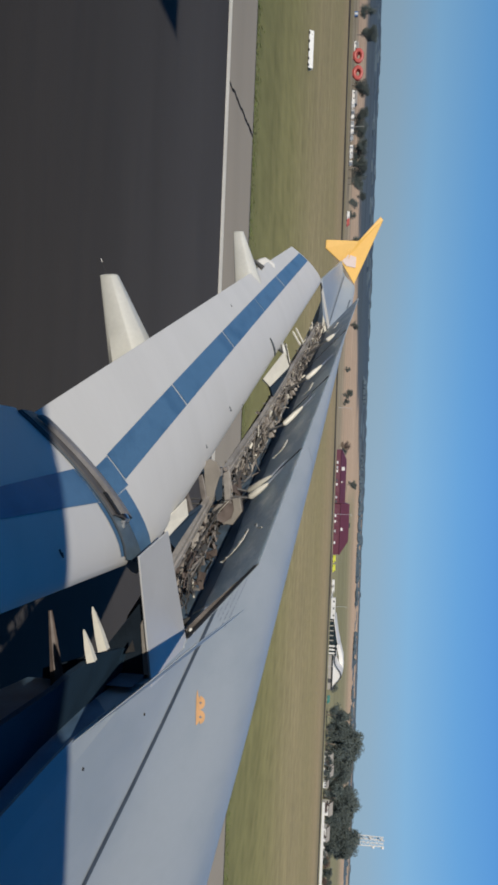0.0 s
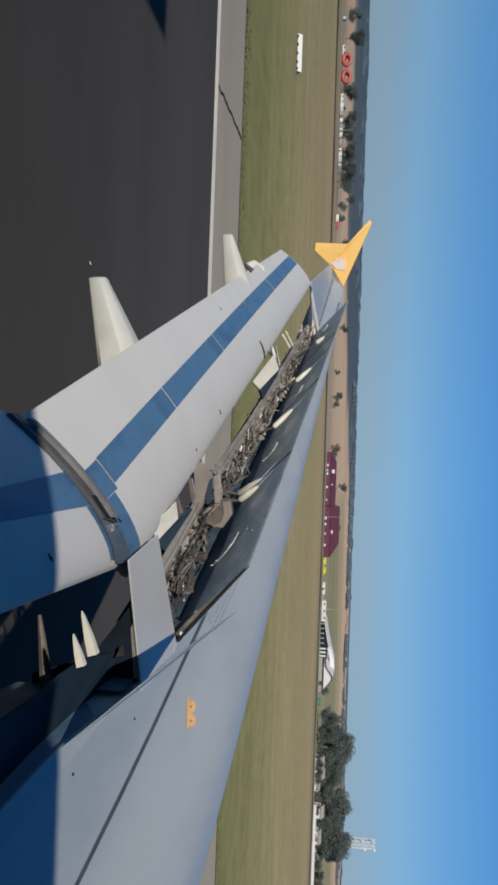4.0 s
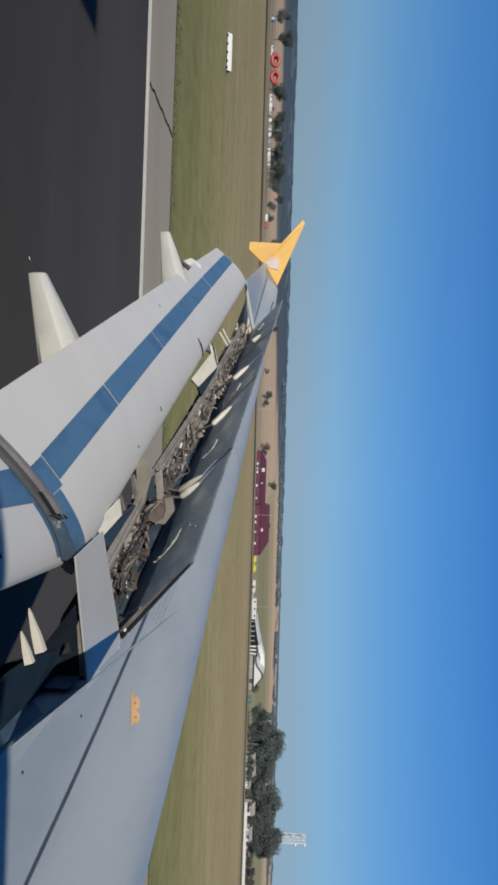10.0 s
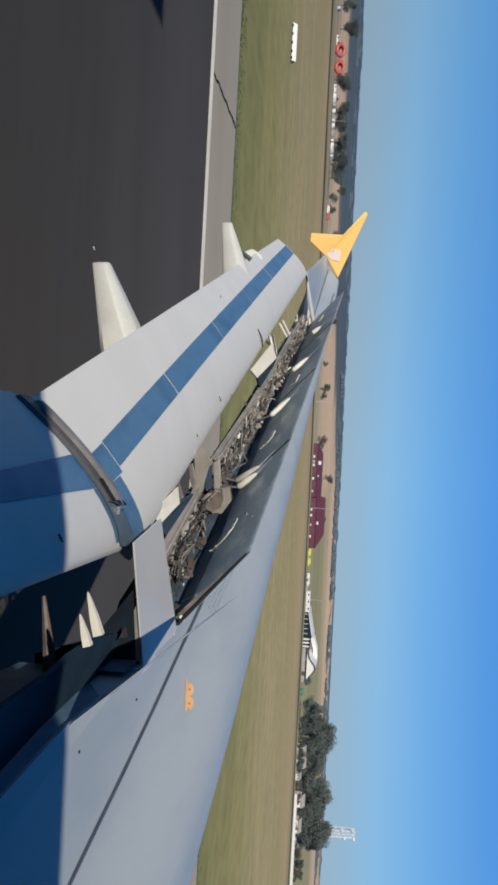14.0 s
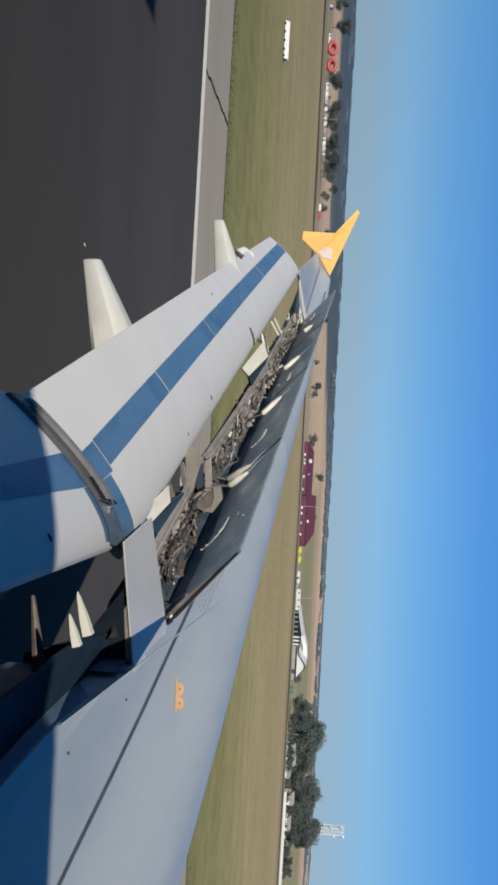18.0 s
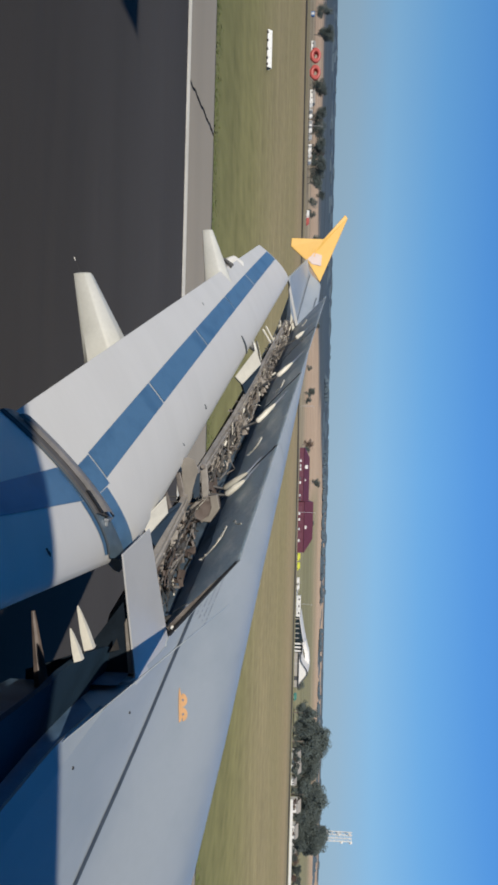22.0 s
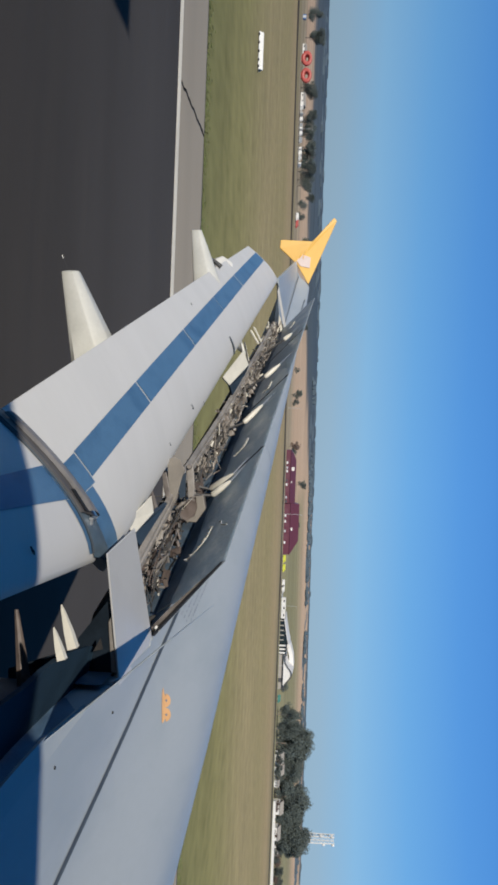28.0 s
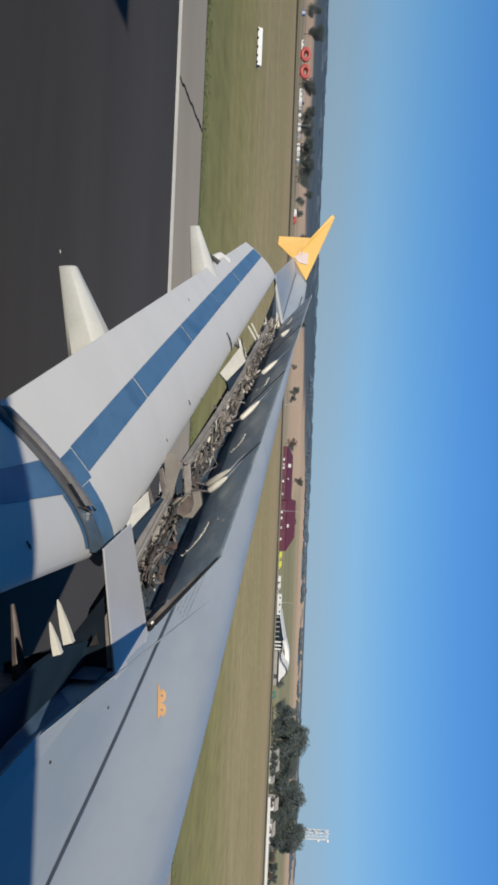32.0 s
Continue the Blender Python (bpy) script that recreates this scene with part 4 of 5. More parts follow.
band(IN_SPEC, 0.003, 0.030, 0.05, 0.379, iflap)

# curved seal between the two flaps
rows_a = flap_rows(*OUT_SPEC, n=1)[0]
rows_b = flap_rows(*IN_SPEC, n=1)[0]
narrow = lambda s, u: 0.5 + (u - 0.5) * lerp(1.05, 0.66, s)
gap = lambda s, u, lift: seal_point(s, narrow(s, u), lift)
seal_point = lambda s, u, lift: lerp(flap_point(rows_b, s, lift) - Vector((0, 0.065, 0)), flap_point(rows_a, s, lift) + Vector((0, 0.085, 0)), u)
ss = np.linspace(0.30, 0.985, 20)
b = Build()
b.grid([[gap(s, u, h) for u, h in ((0.0, 0.004), (0.04, 0.02), (0.45, 0.03), (1.0, 0.012), (1.0, 0.004))] for s in ss])
seal = part("flap_seal", b, SEALBROWN, airliner, "curved grey-brown seal between the flaps", smooth=50)
b = Build()
b.grid([[gap(s, u, h) for u, h in ((0.36, 0.03), (0.42, 0.05), (0.55, 0.058), (0.88, 0.05), (0.96, 0.03))] for s in np.linspace(0.32, 0.95, 18)])
part("seal_strip", b, SEAL, seal, "raised lighter grey rubber strip", smooth=50)
b = Build()
b.tube([gap(s, -0.03, 0.006) for s in np.linspace(0.05, 0.98, 18)], 0.007, 6)
part("seal_lip", b, LINE, seal, "black seal lip", smooth=True)
b = Build()
b.grid([[gap(s, u, h) for u, h in ((0.02, 0.004), (0.2, 0.014), (0.8, 0.016), (1.0, 0.004))] for s in np.linspace(0.03, 0.31, 10)])
part("seal_shoe", b, SLATE, seal, "slate blue painted shoe below the seal", smooth=60)
part("end_slot", Build().slab([gap(0.31, 0.16, 0.034), gap(0.31, 0.30, 0.038), gap(0.45, 0.24, 0.042), gap(0.45, 0.16, 0.036)], 0.01), DARK, seal, "black slot at the seal's end")
part("seal_clip", Build().box(gap(0.285, 0.5, 0.03), (0.012, 0.10, 0.02)), METAL, seal)
part("seal_clip", Build().box(gap(0.25, 0.3, 0.022), (0.03, 0.015, 0.012)), METAL, seal)
# small grab hooks and fasteners on the flaps
for w, s, k in ((0.288, 0.17, 1.15), (0.478, 0.84, 1.1), (0.191, 0.15, 0.7), (0.335, 0.05, 0.7)):
    q = flap_point(flap_rows(*OUT_SPEC, n=1, w0=w, w1=w)[0], s, 0.005)
    part("hook", Build().tube([q, q + k * Vector((0.016, 0.0, 0.010)), q + k * Vector((0.030, 0.02, 0.010)), q + k * Vector((0.022, 0.035, 0.0))], 0.003 * k, 5), LINE, oflap)
q = flap_point(flap_rows(*IN_SPEC, n=1, w0=0.2075, w1=0.2075)[0], 0.18, 0.006)
part("hook", Build().tube([q, q + Vector((0.022, 0.0, 0.010)), q + Vector((0.036, 0.022, 0.010)), q + Vector((0.020, 0.036, 0.0))], 0.0042, 5), DARK, iflap)
b = Build()
r = flap_rows(*OUT_SPEC, n=1, w0=0.53, w1=0.53)[0]
b.tube([flap_point(r, s, 0.004) for s in (0.02, 0.1, 0.17, 0.24)], [0.013, 0.015, 0.014, 0.008], 6)
part("track_slot", b, LINE, oflap)

# flap tracks seen through the gap
for w in (0.10, 0.13):
    r = flap_rows(*OUT_SPEC, n=1, w0=w, w1=w)[0]
    q = r[0]
    b = Build()
    b.tube([q + Vector((-0.05, 0, -0.03)), q + Vector((0.12, 0.05, 0.02)), q + Vector((0.36, 0.16, -0.06))], 0.022, 6)
    part("flap_track", b, OILY, airliner, "oily brown flap track beam")
for nose, web in ((((0.544, 5.05, -1.018), (0.393, 5.25, -0.904), (0.508, 5.3, -0.895), (0.635, 5.1, -0.984)), ((0.641, 5.12, -0.988), (0.513, 5.31, -0.897), (0.461, 5.5, -0.84), (0.71, 5.2, -0.956))),
                  (((-0.566, 8.2, -0.763), (-0.87, 8.5, -0.585), (-0.726, 8.6, -0.536), (-0.496, 8.3, -0.698)), ((-0.49, 8.3, -0.697), (-0.721, 8.62, -0.537), (-0.652, 8.7, -0.57), (-0.401, 8.4, -0.675)))):
    part("track_fairing_nose", Build().slab(E3(nose), 0.03, (-0.3, -0.8, 0.5)), ROD, airliner, "cream fairing nose under the gap", bevel=0.006)
    # the web's shadow is painted in as navy
    part("fairing_web", Build().slab(E3(web), 0.03, (0.2, -0.6, 0.7)), NAVY, airliner, "fairing web with its shadow in the colour")
for p0, p1, r, m in (((-0.947, 8.7, -0.621), (-0.734, 8.7, -0.580), 0.011, BOARD), ((-0.977, 8.7, -0.600), (-0.754, 8.7, -0.550), 0.009, LOOM), ((-0.962, 8.68, -0.640), (-0.745, 8.68, -0.598), 0.007, LOOM), ((-1.209, 9.6, -0.594), (-1.051, 9.6, -0.497), 0.014, ROD), ((-1.259, 9.7, -0.565), (-1.085, 9.7, -0.470), 0.012, ROD),
                     ((0.272, 6.6, -0.853), (0.459, 6.6, -0.821), 0.032, RAIL)):
    p0, p1 = Vector(p0), Vector(p1)
    b = Build().tube([p + Vector((0, 0, EYE)) for p in (p0, lerp(p0, p1, 0.1), lerp(p0, p1, 0.5) + Vector((0.01, 0, 0.006)), lerp(p0, p1, 0.9), p1)], [r * 0.6, r, r * 0.8, r, r * 0.6], 6)
    part("linkage", b, m, airliner)

def fairing(tip, base, w_tip, w_base, h_tip, h_base):
    tip, base = Vector(tip), Vector(base)
    b = Build()
    rows = []
    stations = [(-0.025, 0.6), (-0.012, 0.86), (0.0, 1.0), (0.3, 1.0), (0.7, 1.0), (1.0, 1.0), (1.45, 1.0), (1.9, 0.9), (2.3, 0.55), (2.6, 0.1)]
    for s, sc in stations:
        c = tip + (base - tip) * s
        k = min(max(s, 0), 1.45)
        w, h = lerp(w_tip, w_base, k) * sc / 2, lerp(h_tip, h_base, k) * sc
        rows.append([c + Vector((0, y * w, z * h)) for y, z in ((-0.45, 0.0), (-0.62, -0.03), (-0.98, -0.30), (-1, -0.38), (-0.97, -0.88), (-0.88, -0.97), (-0.7, -1), (0.7, -1), (0.88, -0.97), (0.97, -0.88), (1, -0.38), (0.98, -0.30), (0.62, -0.03), (0.45, 0.0))])
    b.grid(rows, close_v=True, cap=True)
    return part("flap_fairing", b, CREAM, airliner, "cream canoe fairing under the flap", smooth=35)


fairing((-1.13, 6.0, EYE - 1.615), (-0.56, 6.10, EYE - 1.335), 0.14, 0.50, 0.125, 0.31)
fairing((-2.20, 9.1, EYE - 1.13), (-1.70, 9.15, EYE - 0.93), 0.10, 0.38, 0.11, 0.27)
b = Build().slab([(-2.075, 9.88, EYE - 1.05), (-2.12, 9.93, EYE - 0.97), (-2.06, 10.0, EYE - 0.86), (-1.88, 9.95, EYE - 0.84), (-1.90, 9.85, EYE - 1.02)], 0.05, (0, -0.6, 0.8))
part("track_end", b, FLAP, airliner, "white track end behind the flap", bevel=0.015)
b = Build().tube([(-1.965, 9.38, EYE - 1.05), (-1.94, 9.40, EYE - 1.01), (-1.885, 9.42, EYE - 0.94)], [0.016, 0.022, 0.03], 8)
part("track_pin", b, LOOM, airliner, "dark pin beside the fairing", smooth=40)

wick = part("static_wick", Build().tube([(-1.13, 6.0, EYE - 1.70), (-1.19, 6.0, EYE - 1.722), (-1.245, 6.0, EYE - 1.747)], 0.0007, 5), LOOM, airliner, "thin dark static wick")
part("wick_tip", Build().tube([(-1.238, 6.0, EYE - 1.744), (-1.262, 6.0, EYE - 1.753)], [0.0025, 0.0035], 6), BOARD, wick, "white wick tip")

# aileron behind the outer wing
b = Build()
b.slab([(along(HINGE, 12.3) - 0.01, 12.3, plane_z(12.3)), (along(HINGE, 15.0) - 0.01, 15.0, plane_z(15.0)), (-3.12, 14.95, plane_z(14.95) - 0.03), (-2.28, 12.12, plane_z(12.12) - 0.03)], 0.03, (0, 0, 1))
part("aileron", b, WING, airliner, "pale grey aileron", bevel=0.005)
plate = lambda y, pts, thick=0.012: Build().slab(E3([(x, y, z) for x, z in pts]), thick, (0, -1, 0))
part("end_rib", plate(12.11, ((-2.269, -0.411), (-2.149, -0.367), (-1.471, -0.219), (-1.462, -0.256), (-2.081, -0.386))), PANELGREY, airliner, "pale end rib of the aileron")
part("curved_web", plate(12.12, ((-2.038, -0.384), (-1.769, -0.353), (-1.619, -0.366), (-1.455, -0.419), (-1.467, -0.452), (-1.631, -0.418), (-1.821, -0.405))), NAVY, airliner, "dark blue curved web beside the aileron")
part("end_plate", plate(12.14, ((-1.758, -0.351), (-1.464, -0.229), (-1.439, -0.397), (-1.595, -0.360))), ROD, airliner, "cream end plate")
part("hinge_pin", Build().tube(E3([(-2.27, 12.10, -0.425), (-2.16, 12.10, -0.385), (-2.09, 12.10, -0.392)]), [0.012, 0.014, 0.006], 6), DARK, airliner, "black hinge pin at the aileron's corner")

# wing-tip fence
fy = 15.08
outline = [(-2.74, 0.06), (-3.90, 0.53), (-3.96, 0.48), (-3.51, 0.11), (-3.51, -0.46), (-3.36, -0.47), (-3.10, -0.16)]
b = Build()
b.slab([(x, fy + (0.10 if z > 0.3 else -0.03 if z < -0.3 else 0.03), EYE + z) for x, z in outline], 0.05, (0, 1, 0))
fence = part("wing_tip_fence", b, ORANGE, airliner, "orange wing-tip fence", bevel=0.012)
# sun glint and its reflection streaks, laid on the fence as coloured plates
b = Build().slab([(-3.150, 15.056, EYE - 0.165), (-3.265, 15.056, EYE - 0.050), (-3.215, 15.056, EYE + 0.085), (-3.030, 15.056, EYE + 0.075), (-3.060, 15.056, EYE - 0.085)], 0.012, (0, -1, 0))
part("tip_light", b, GLINT, fence, "pale patch painted as sun glint")
for q in ([(-3.341, 15.050, EYE - 0.135), (-3.341, 15.050, EYE - 0.113), (-3.180, 15.050, EYE - 0.161), (-3.190, 15.050, EYE - 0.174)],
          [(-3.356, 15.050, EYE - 0.076), (-3.356, 15.050, EYE - 0.053), (-3.195, 15.050, EYE - 0.102), (-3.205, 15.050, EYE - 0.114)],
          [(-3.346, 15.050, EYE - 0.020), (-3.347, 15.050, EYE + 0.002), (-3.186, 15.050, EYE - 0.046), (-3.196, 15.050, EYE - 0.059)]):
    part("streak", Build().slab(q, 0.004, (0, -1, 0)), ORANGE, fence)

# rods and doors seen below the raised inner spoiler
for tip, root, wd in (((0.846, 4.000, EYE - 1.108), (1.055, 4.000, EYE - 1.042), 0.066), ((0.910, 3.800, EYE - 1.084), (1.057, 3.800, EYE - 1.039), 0.055)):
    tip, root = Vector(tip), Vector(root)
    b = Build().tube([tip, lerp(tip, root, 0.12), lerp(tip, root, 0.6), root], [0.003, wd * 0.16, wd * 0.40, wd * 0.5], 4)
    part("drop_arm", b, ROD, airliner, "cream tapered linkage arm", smooth=40)
b = Build().tube([(0.964, 4.375, EYE - 1.455), (1.361, 4.375, EYE - 1.398)], [0.011, 0.042], 8)
part("flap_rod", b, OILED, airliner, "brown flap drive rod")
# spar wall and its foot, with the bay's shade in their colour
b = Build()
b.grid([[(along(LIP, y) + 0.03, y, plane_z(y) - 0.035), (along(LIP, y) + 0.02, y, plane_z(y) - 0.16)] for y in (0.0, 1.5, 2.5, 3.0, 3.5, 4.0, 4.53)])
b.grid([[(SP1_X - 0.1, y, plane_z(y) - 0.03), (SP1_X - 0.1, y, plane_z(y) - 0.16)] for y in (4.3, 4.8, 5.26)])
part("inner_spar", b, SHADEBLUE, airliner, "spar wall coloured as deep shade")
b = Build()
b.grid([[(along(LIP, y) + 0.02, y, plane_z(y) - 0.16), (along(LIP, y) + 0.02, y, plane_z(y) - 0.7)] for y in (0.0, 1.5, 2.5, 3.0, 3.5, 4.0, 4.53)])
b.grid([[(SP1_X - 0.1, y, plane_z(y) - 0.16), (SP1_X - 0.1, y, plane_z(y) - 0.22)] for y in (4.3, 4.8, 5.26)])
part("spar_seal", b, SHADEBLUE, airliner, "foot of the spar wall coloured as deep shade")
# shroud coloured dark navy in place of cast shade
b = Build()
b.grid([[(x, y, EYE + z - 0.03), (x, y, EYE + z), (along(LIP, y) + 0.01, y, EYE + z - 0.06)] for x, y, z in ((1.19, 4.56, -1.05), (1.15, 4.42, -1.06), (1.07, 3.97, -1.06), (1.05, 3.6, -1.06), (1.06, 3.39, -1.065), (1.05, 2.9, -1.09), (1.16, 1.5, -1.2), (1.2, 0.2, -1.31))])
part("inner_shroud", b, DEEPSHADE, airliner, "lower shroud of the inner bay, shade in its colour")

part("web_plate", Build().slab(E3([(1.172, 4.40, -1.040), (1.101, 4.40, -1.004), (1.158, 4.40, -0.988)]), 0.006, (0, -1, 0)), SPAR, airliner, "small dark brown plate on the web")
part("rod_foot", Build().slab(E3([(1.374, 4.375, -1.457), (1.362, 4.375, -1.358), (1.392, 4.375, -1.356), (1.404, 4.375, -1.439)]), 0.04, (0, -1, 0)), BOARD, airliner, "white foot of the drive rod", bevel=0.004)

# fuselage with its row of windows
FY, FZ, FR = -1.815, EYE - 0.12, 1.975
stations = [(17.0, 0.05, -0.5), (16.6, 0.55, -0.45), (15.6, 1.15, -0.3), (14.0, 1.68, -0.1), (12.0, 1.93, 0.0), (10.0, FR, 0.0), (-8.0, FR, 0.0), (-12.0, 1.72, 0.22), (-16.0, 1.12, 0.72), (-19.5, 0.45, 1.2), (-20.5, 0.15, 1.35)]
WIN_LO, WIN_HI = math.asin((EYE + 0.06 - 0.24 - FZ) / FR), math.asin((EYE + 0.06 + 0.24 - FZ) / FR)
angles = [WIN_LO, WIN_HI] + list(np.linspace(WIN_HI, WIN_LO + 2 * math.pi, 46))[1:-1]
b = Build()
ring = lambda x, r, dz: [(x, FY + r * math.cos(a), FZ + dz + r * math.sin(a)) for a in angles]
b.grid([ring(*s) for s in stations[:6]], close_v=True)
b.grid([ring(*s) for s in stations[6:]], close_v=True)
mids = [10.0]
for k in range(30, -14, -1):
    x = k * 0.533
    if -7.8 < x < 9.6:
        mids += [x + 0.15, x - 0.15]
mids.append(-8.0)
rows = [ring(x, FR, 0.0) for x in mids]
base = len(b.v)
for row in rows:
    b.v += row
nv = len(angles)
for i in range(len(mids) - 1):
    is_window = i % 2 == 1
    for j in range(nv):
        if is_window and j == 0:
            continue
        b.f.append((base + i * nv + j, base + i * nv + (j + 1) % nv, base + (i + 1) * nv + (j + 1) % nv, base + (i + 1) * nv + j))
fus = part("fuselage", b, WHITE, airliner, "white round fuselage", smooth=45)
for i in range(1, len(mids) - 1, 2):
    xa, xb = mids[i], mids[i + 1]
    if xb < 0.0 < xa:
        continue
    q = [(xa, FY + (FR - 0.02) * math.cos(WIN_LO), FZ + FR * math.sin(WIN_LO)), (xa, FY + (FR - 0.02) * math.cos(WIN_HI), FZ + FR * math.sin(WIN_HI)), (xb, FY + (FR - 0.02) * math.cos(WIN_HI), FZ + FR * math.sin(WIN_HI)), (xb, FY + (FR - 0.02) * math.cos(WIN_LO), FZ + FR * math.sin(WIN_LO))]
    part("window_pane", Build().slab(q, 0.01, (0, 1, 0)), GLASS, fus)
# belly fairing, tail and undercarriage
b = Build()
b.grid([[(x, FY + w * math.cos(a), FZ - 1.25 + h * math.sin(a)) for a in np.linspace(math.pi, 2 * math.pi, 14)] for x, w, h in ((7.5, 0.6, 0.3), (6.5, 1.7, 0.9), (3.5, 2.05, 1.15), (-2.5, 2.05, 1.15), (-5.0, 1.7, 0.85), (-6.0, 0.6, 0.3))])
part("belly_fairing", b, WING, airliner, smooth=True)
b = Build().slab([(-13.2, FY + 0.12, FZ + 1.6), (-18.4, FY + 0.06, 13.4), (-20.7, FY + 0.05, 13.5), (-20.1, FY + 0.1, FZ + 1.2)], 0.22, (0, 1, 0))
part("tail_fin", b, ORANGE, airliner, "tall tail fin", bevel=0.05)
for s in (1, -1):
    b = Build().slab([(-16.0, FY + 0.6 * s, FZ + 0.9), (-19.2, FY + 6.2 * s, FZ + 1.45), (-20.6, FY + 6.2 * s, FZ + 1.45), (-19.6, FY + 0.5 * s, FZ + 0.95)], 0.16, (0, 0, 1))
    part("tailplane", b, WING, airliner, bevel=0.04)
for gx, gy, rad in ((-0.9, 1.95, 0.56), (-0.9, -5.6, 0.56), (11.6, FY, 0.38)):
    leg = part("landing_gear", Build().tube([(gx, gy, 2.9), (gx, gy, rad)], [0.13, 0.09], 10), METAL, airliner, "steel landing gear leg", smooth=True)
    for dy in (-0.42, 0.42) if rad > 0.5 else (-0.25, 0.25):
        b = Build().grid([[(gx + r * math.cos(a), gy + dy + o, rad + 0.02 + r * math.sin(a)) for a in np.linspace(0, 2 * math.pi, 25)[:-1]] for r, o in ((0.1, -0.1), (rad * 0.6, -0.16), (rad * 0.93, -0.15), (rad, -0.08), (rad, 0.08), (rad * 0.93, 0.15), (rad * 0.6, 0.16), (0.1, 0.1))], close_v=True, cap=True)
        part("tyre", b, TYRE, leg, "black tyre", smooth=True)


# ---- the far side of the airfield ----
def at600(x, dy=0.0):
    return (x, 600.0 + dy, ground_z(x, 600.0 + dy))


def tree_thing(seed, height, spread, leaf, dense=1.0, low=0.12, label="dark green gum tree with an uneven crown"):
    r = random.Random(seed)
    t = thing("tree", (0, 0, -100), label, "tree", "trees beyond the airfield")
    b = Build()
    h = height
    pts = [Vector((0, 0, -0.3)), Vector((r.uniform(-.3, .3), r.uniform(-.3, .3), h * 0.25)), Vector((r.uniform(-.6, .6), r.uniform(-.6, .6), h * 0.55)), Vector((r.uniform(-1, 1), r.uniform(-1, 1), h * 0.85))]
    b.tube(pts, [h * 0.028, h * 0.022, h * 0.014, h * 0.005], 7)
    ends = []
    for k in range(9):
        a, s = k * 0.75 + r.uniform(0, 0.6), r.uniform(0.3, 0.8)
        p = pts[0].lerp(pts[3], lerp(low + 0.1, 0.9, r.random()))
        e = p + Vector((math.cos(a) * spread * r.uniform(.45, .9), math.sin(a) * spread * r.uniform(.45, .9), h * r.uniform(0.08, 0.25)))
        b.tube([p, p.lerp(e, 0.5) + Vector((0, 0, h * 0.02)), e], [h * 0.012, h * 0.008, h * 0.003], 5)
        ends += [e, p.lerp(e, 0.6)]
    part("trunk", b, BARK, t, "pale bare trunk and limbs")
    ends += [pts[3], pts[3] + Vector((0, 0, h * 0.08))]
    b = Build()
    for e in ends:
        size = spread * r.uniform(0.34, 0.6)
        for k in range(int(190 * dense)):
            d = Vector((r.gauss(0, 1), r.gauss(0, 1), r.gauss(0, 0.75)))
            c = e + d.normalized() * size * r.random() ** 0.4
            if c.z < h * low:
                continue
            m = Euler((r.uniform(0, 3), r.uniform(0, 3), r.uniform(0, 6))).to_matrix()
            w = r.uniform(0.13, 0.36) * h / 14
            j = len(b.v)
            b.v += [tuple(c + m @ Vector(q)) for q in ((-w, -w * 0.5, 0), (w, -w * 0.6, 0.1 * w), (w * 0.8, w * 0.6, 0), (-w * 0.7, w * 0.5, 0.2 * w))]
            b.f.append((j, j + 1, j + 2, j + 3))
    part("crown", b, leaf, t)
    return t


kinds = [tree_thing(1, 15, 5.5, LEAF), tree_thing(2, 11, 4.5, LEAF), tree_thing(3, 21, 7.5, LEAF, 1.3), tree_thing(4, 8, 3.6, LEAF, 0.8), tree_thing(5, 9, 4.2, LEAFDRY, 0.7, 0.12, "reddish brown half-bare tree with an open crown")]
# X, Y, kind, size
GROVE = [(-247, 604, 1, 0.8), (-252, 610, 3, 1.0), (-230, 606, 1, 0.8), (-224, 610, 3, 1.1), (-218, 607, 1, 0.7), (-208, 606, 1, 0.8), (-203, 610, 3, 1.1), (-196, 606, 0, 0.62), (-190, 604, 1, 0.85), (-185, 608, 3, 1.1), (-180, 606, 1, 0.7), (-168, 608, 3, 0.7), (-160, 612, 3, 0.6), (-146, 640, 1, 0.7),
         (-35, 700, 1, 0.8), (-29, 712, 3, 0.8), (8, 690, 4, 1.0), (12, 685, 3, 0.8), (-60, 760, 3, 0.7), (-118, 900, 1, 0.9), (-360, 720, 0, 1.0), (-345, 730, 2, 0.8), (-385, 700, 1, 1.1), (345, 700, 0, 1.0), (330, 690, 1, 1.0), (95, 900, 1, 0.8), (104, 910, 3, 0.9), (-300, 900, 4, 1.1), (-270, 950, 1, 1.0), (60, 1050, 1, 1.1), (192, 640, 3, 0.9)]
# the dense gum grove beside the hangar
r = random.Random(31)
for k in range(30):
    x = lerp(202, 304, k / 29) + r.uniform(-2.5, 2.5)
    big = 1.38 if x < 224 else 0.95 if 236 < x < 250 else 0.7 if x > 296 else 1.15
    GROVE.append((x, 598 + r.uniform(2, 24) + (8 if 224 < x < 246 or 260 < x < 270 else 0), r.choice((0, 2, 2, 0, 1, 0) if x < 255 else (0, 2, 0, 2, 4)), r.uniform(0.82, 1.12) * big))
for k in range(12):
    GROVE.append((lerp(222, 300, k / 11) + r.uniform(-2, 2), 588 + r.uniform(0, 5), r.choice((3, 3, 4)), r.uniform(0.35, 0.6)))
for k in range(11):
    GROVE.append((lerp(203, 242, k / 10) + r.uniform(-1, 1), 589 + r.uniform(0, 5), 3, r.uniform(0.5, 0.85)))
for k in range(16):
    GROVE.append((lerp(300, 348, k / 15) + r.uniform(-2, 2), 592 + r.uniform(0, 14), r.choice((3, 1, 4, 3)), r.uniform(0.5, 0.85)))
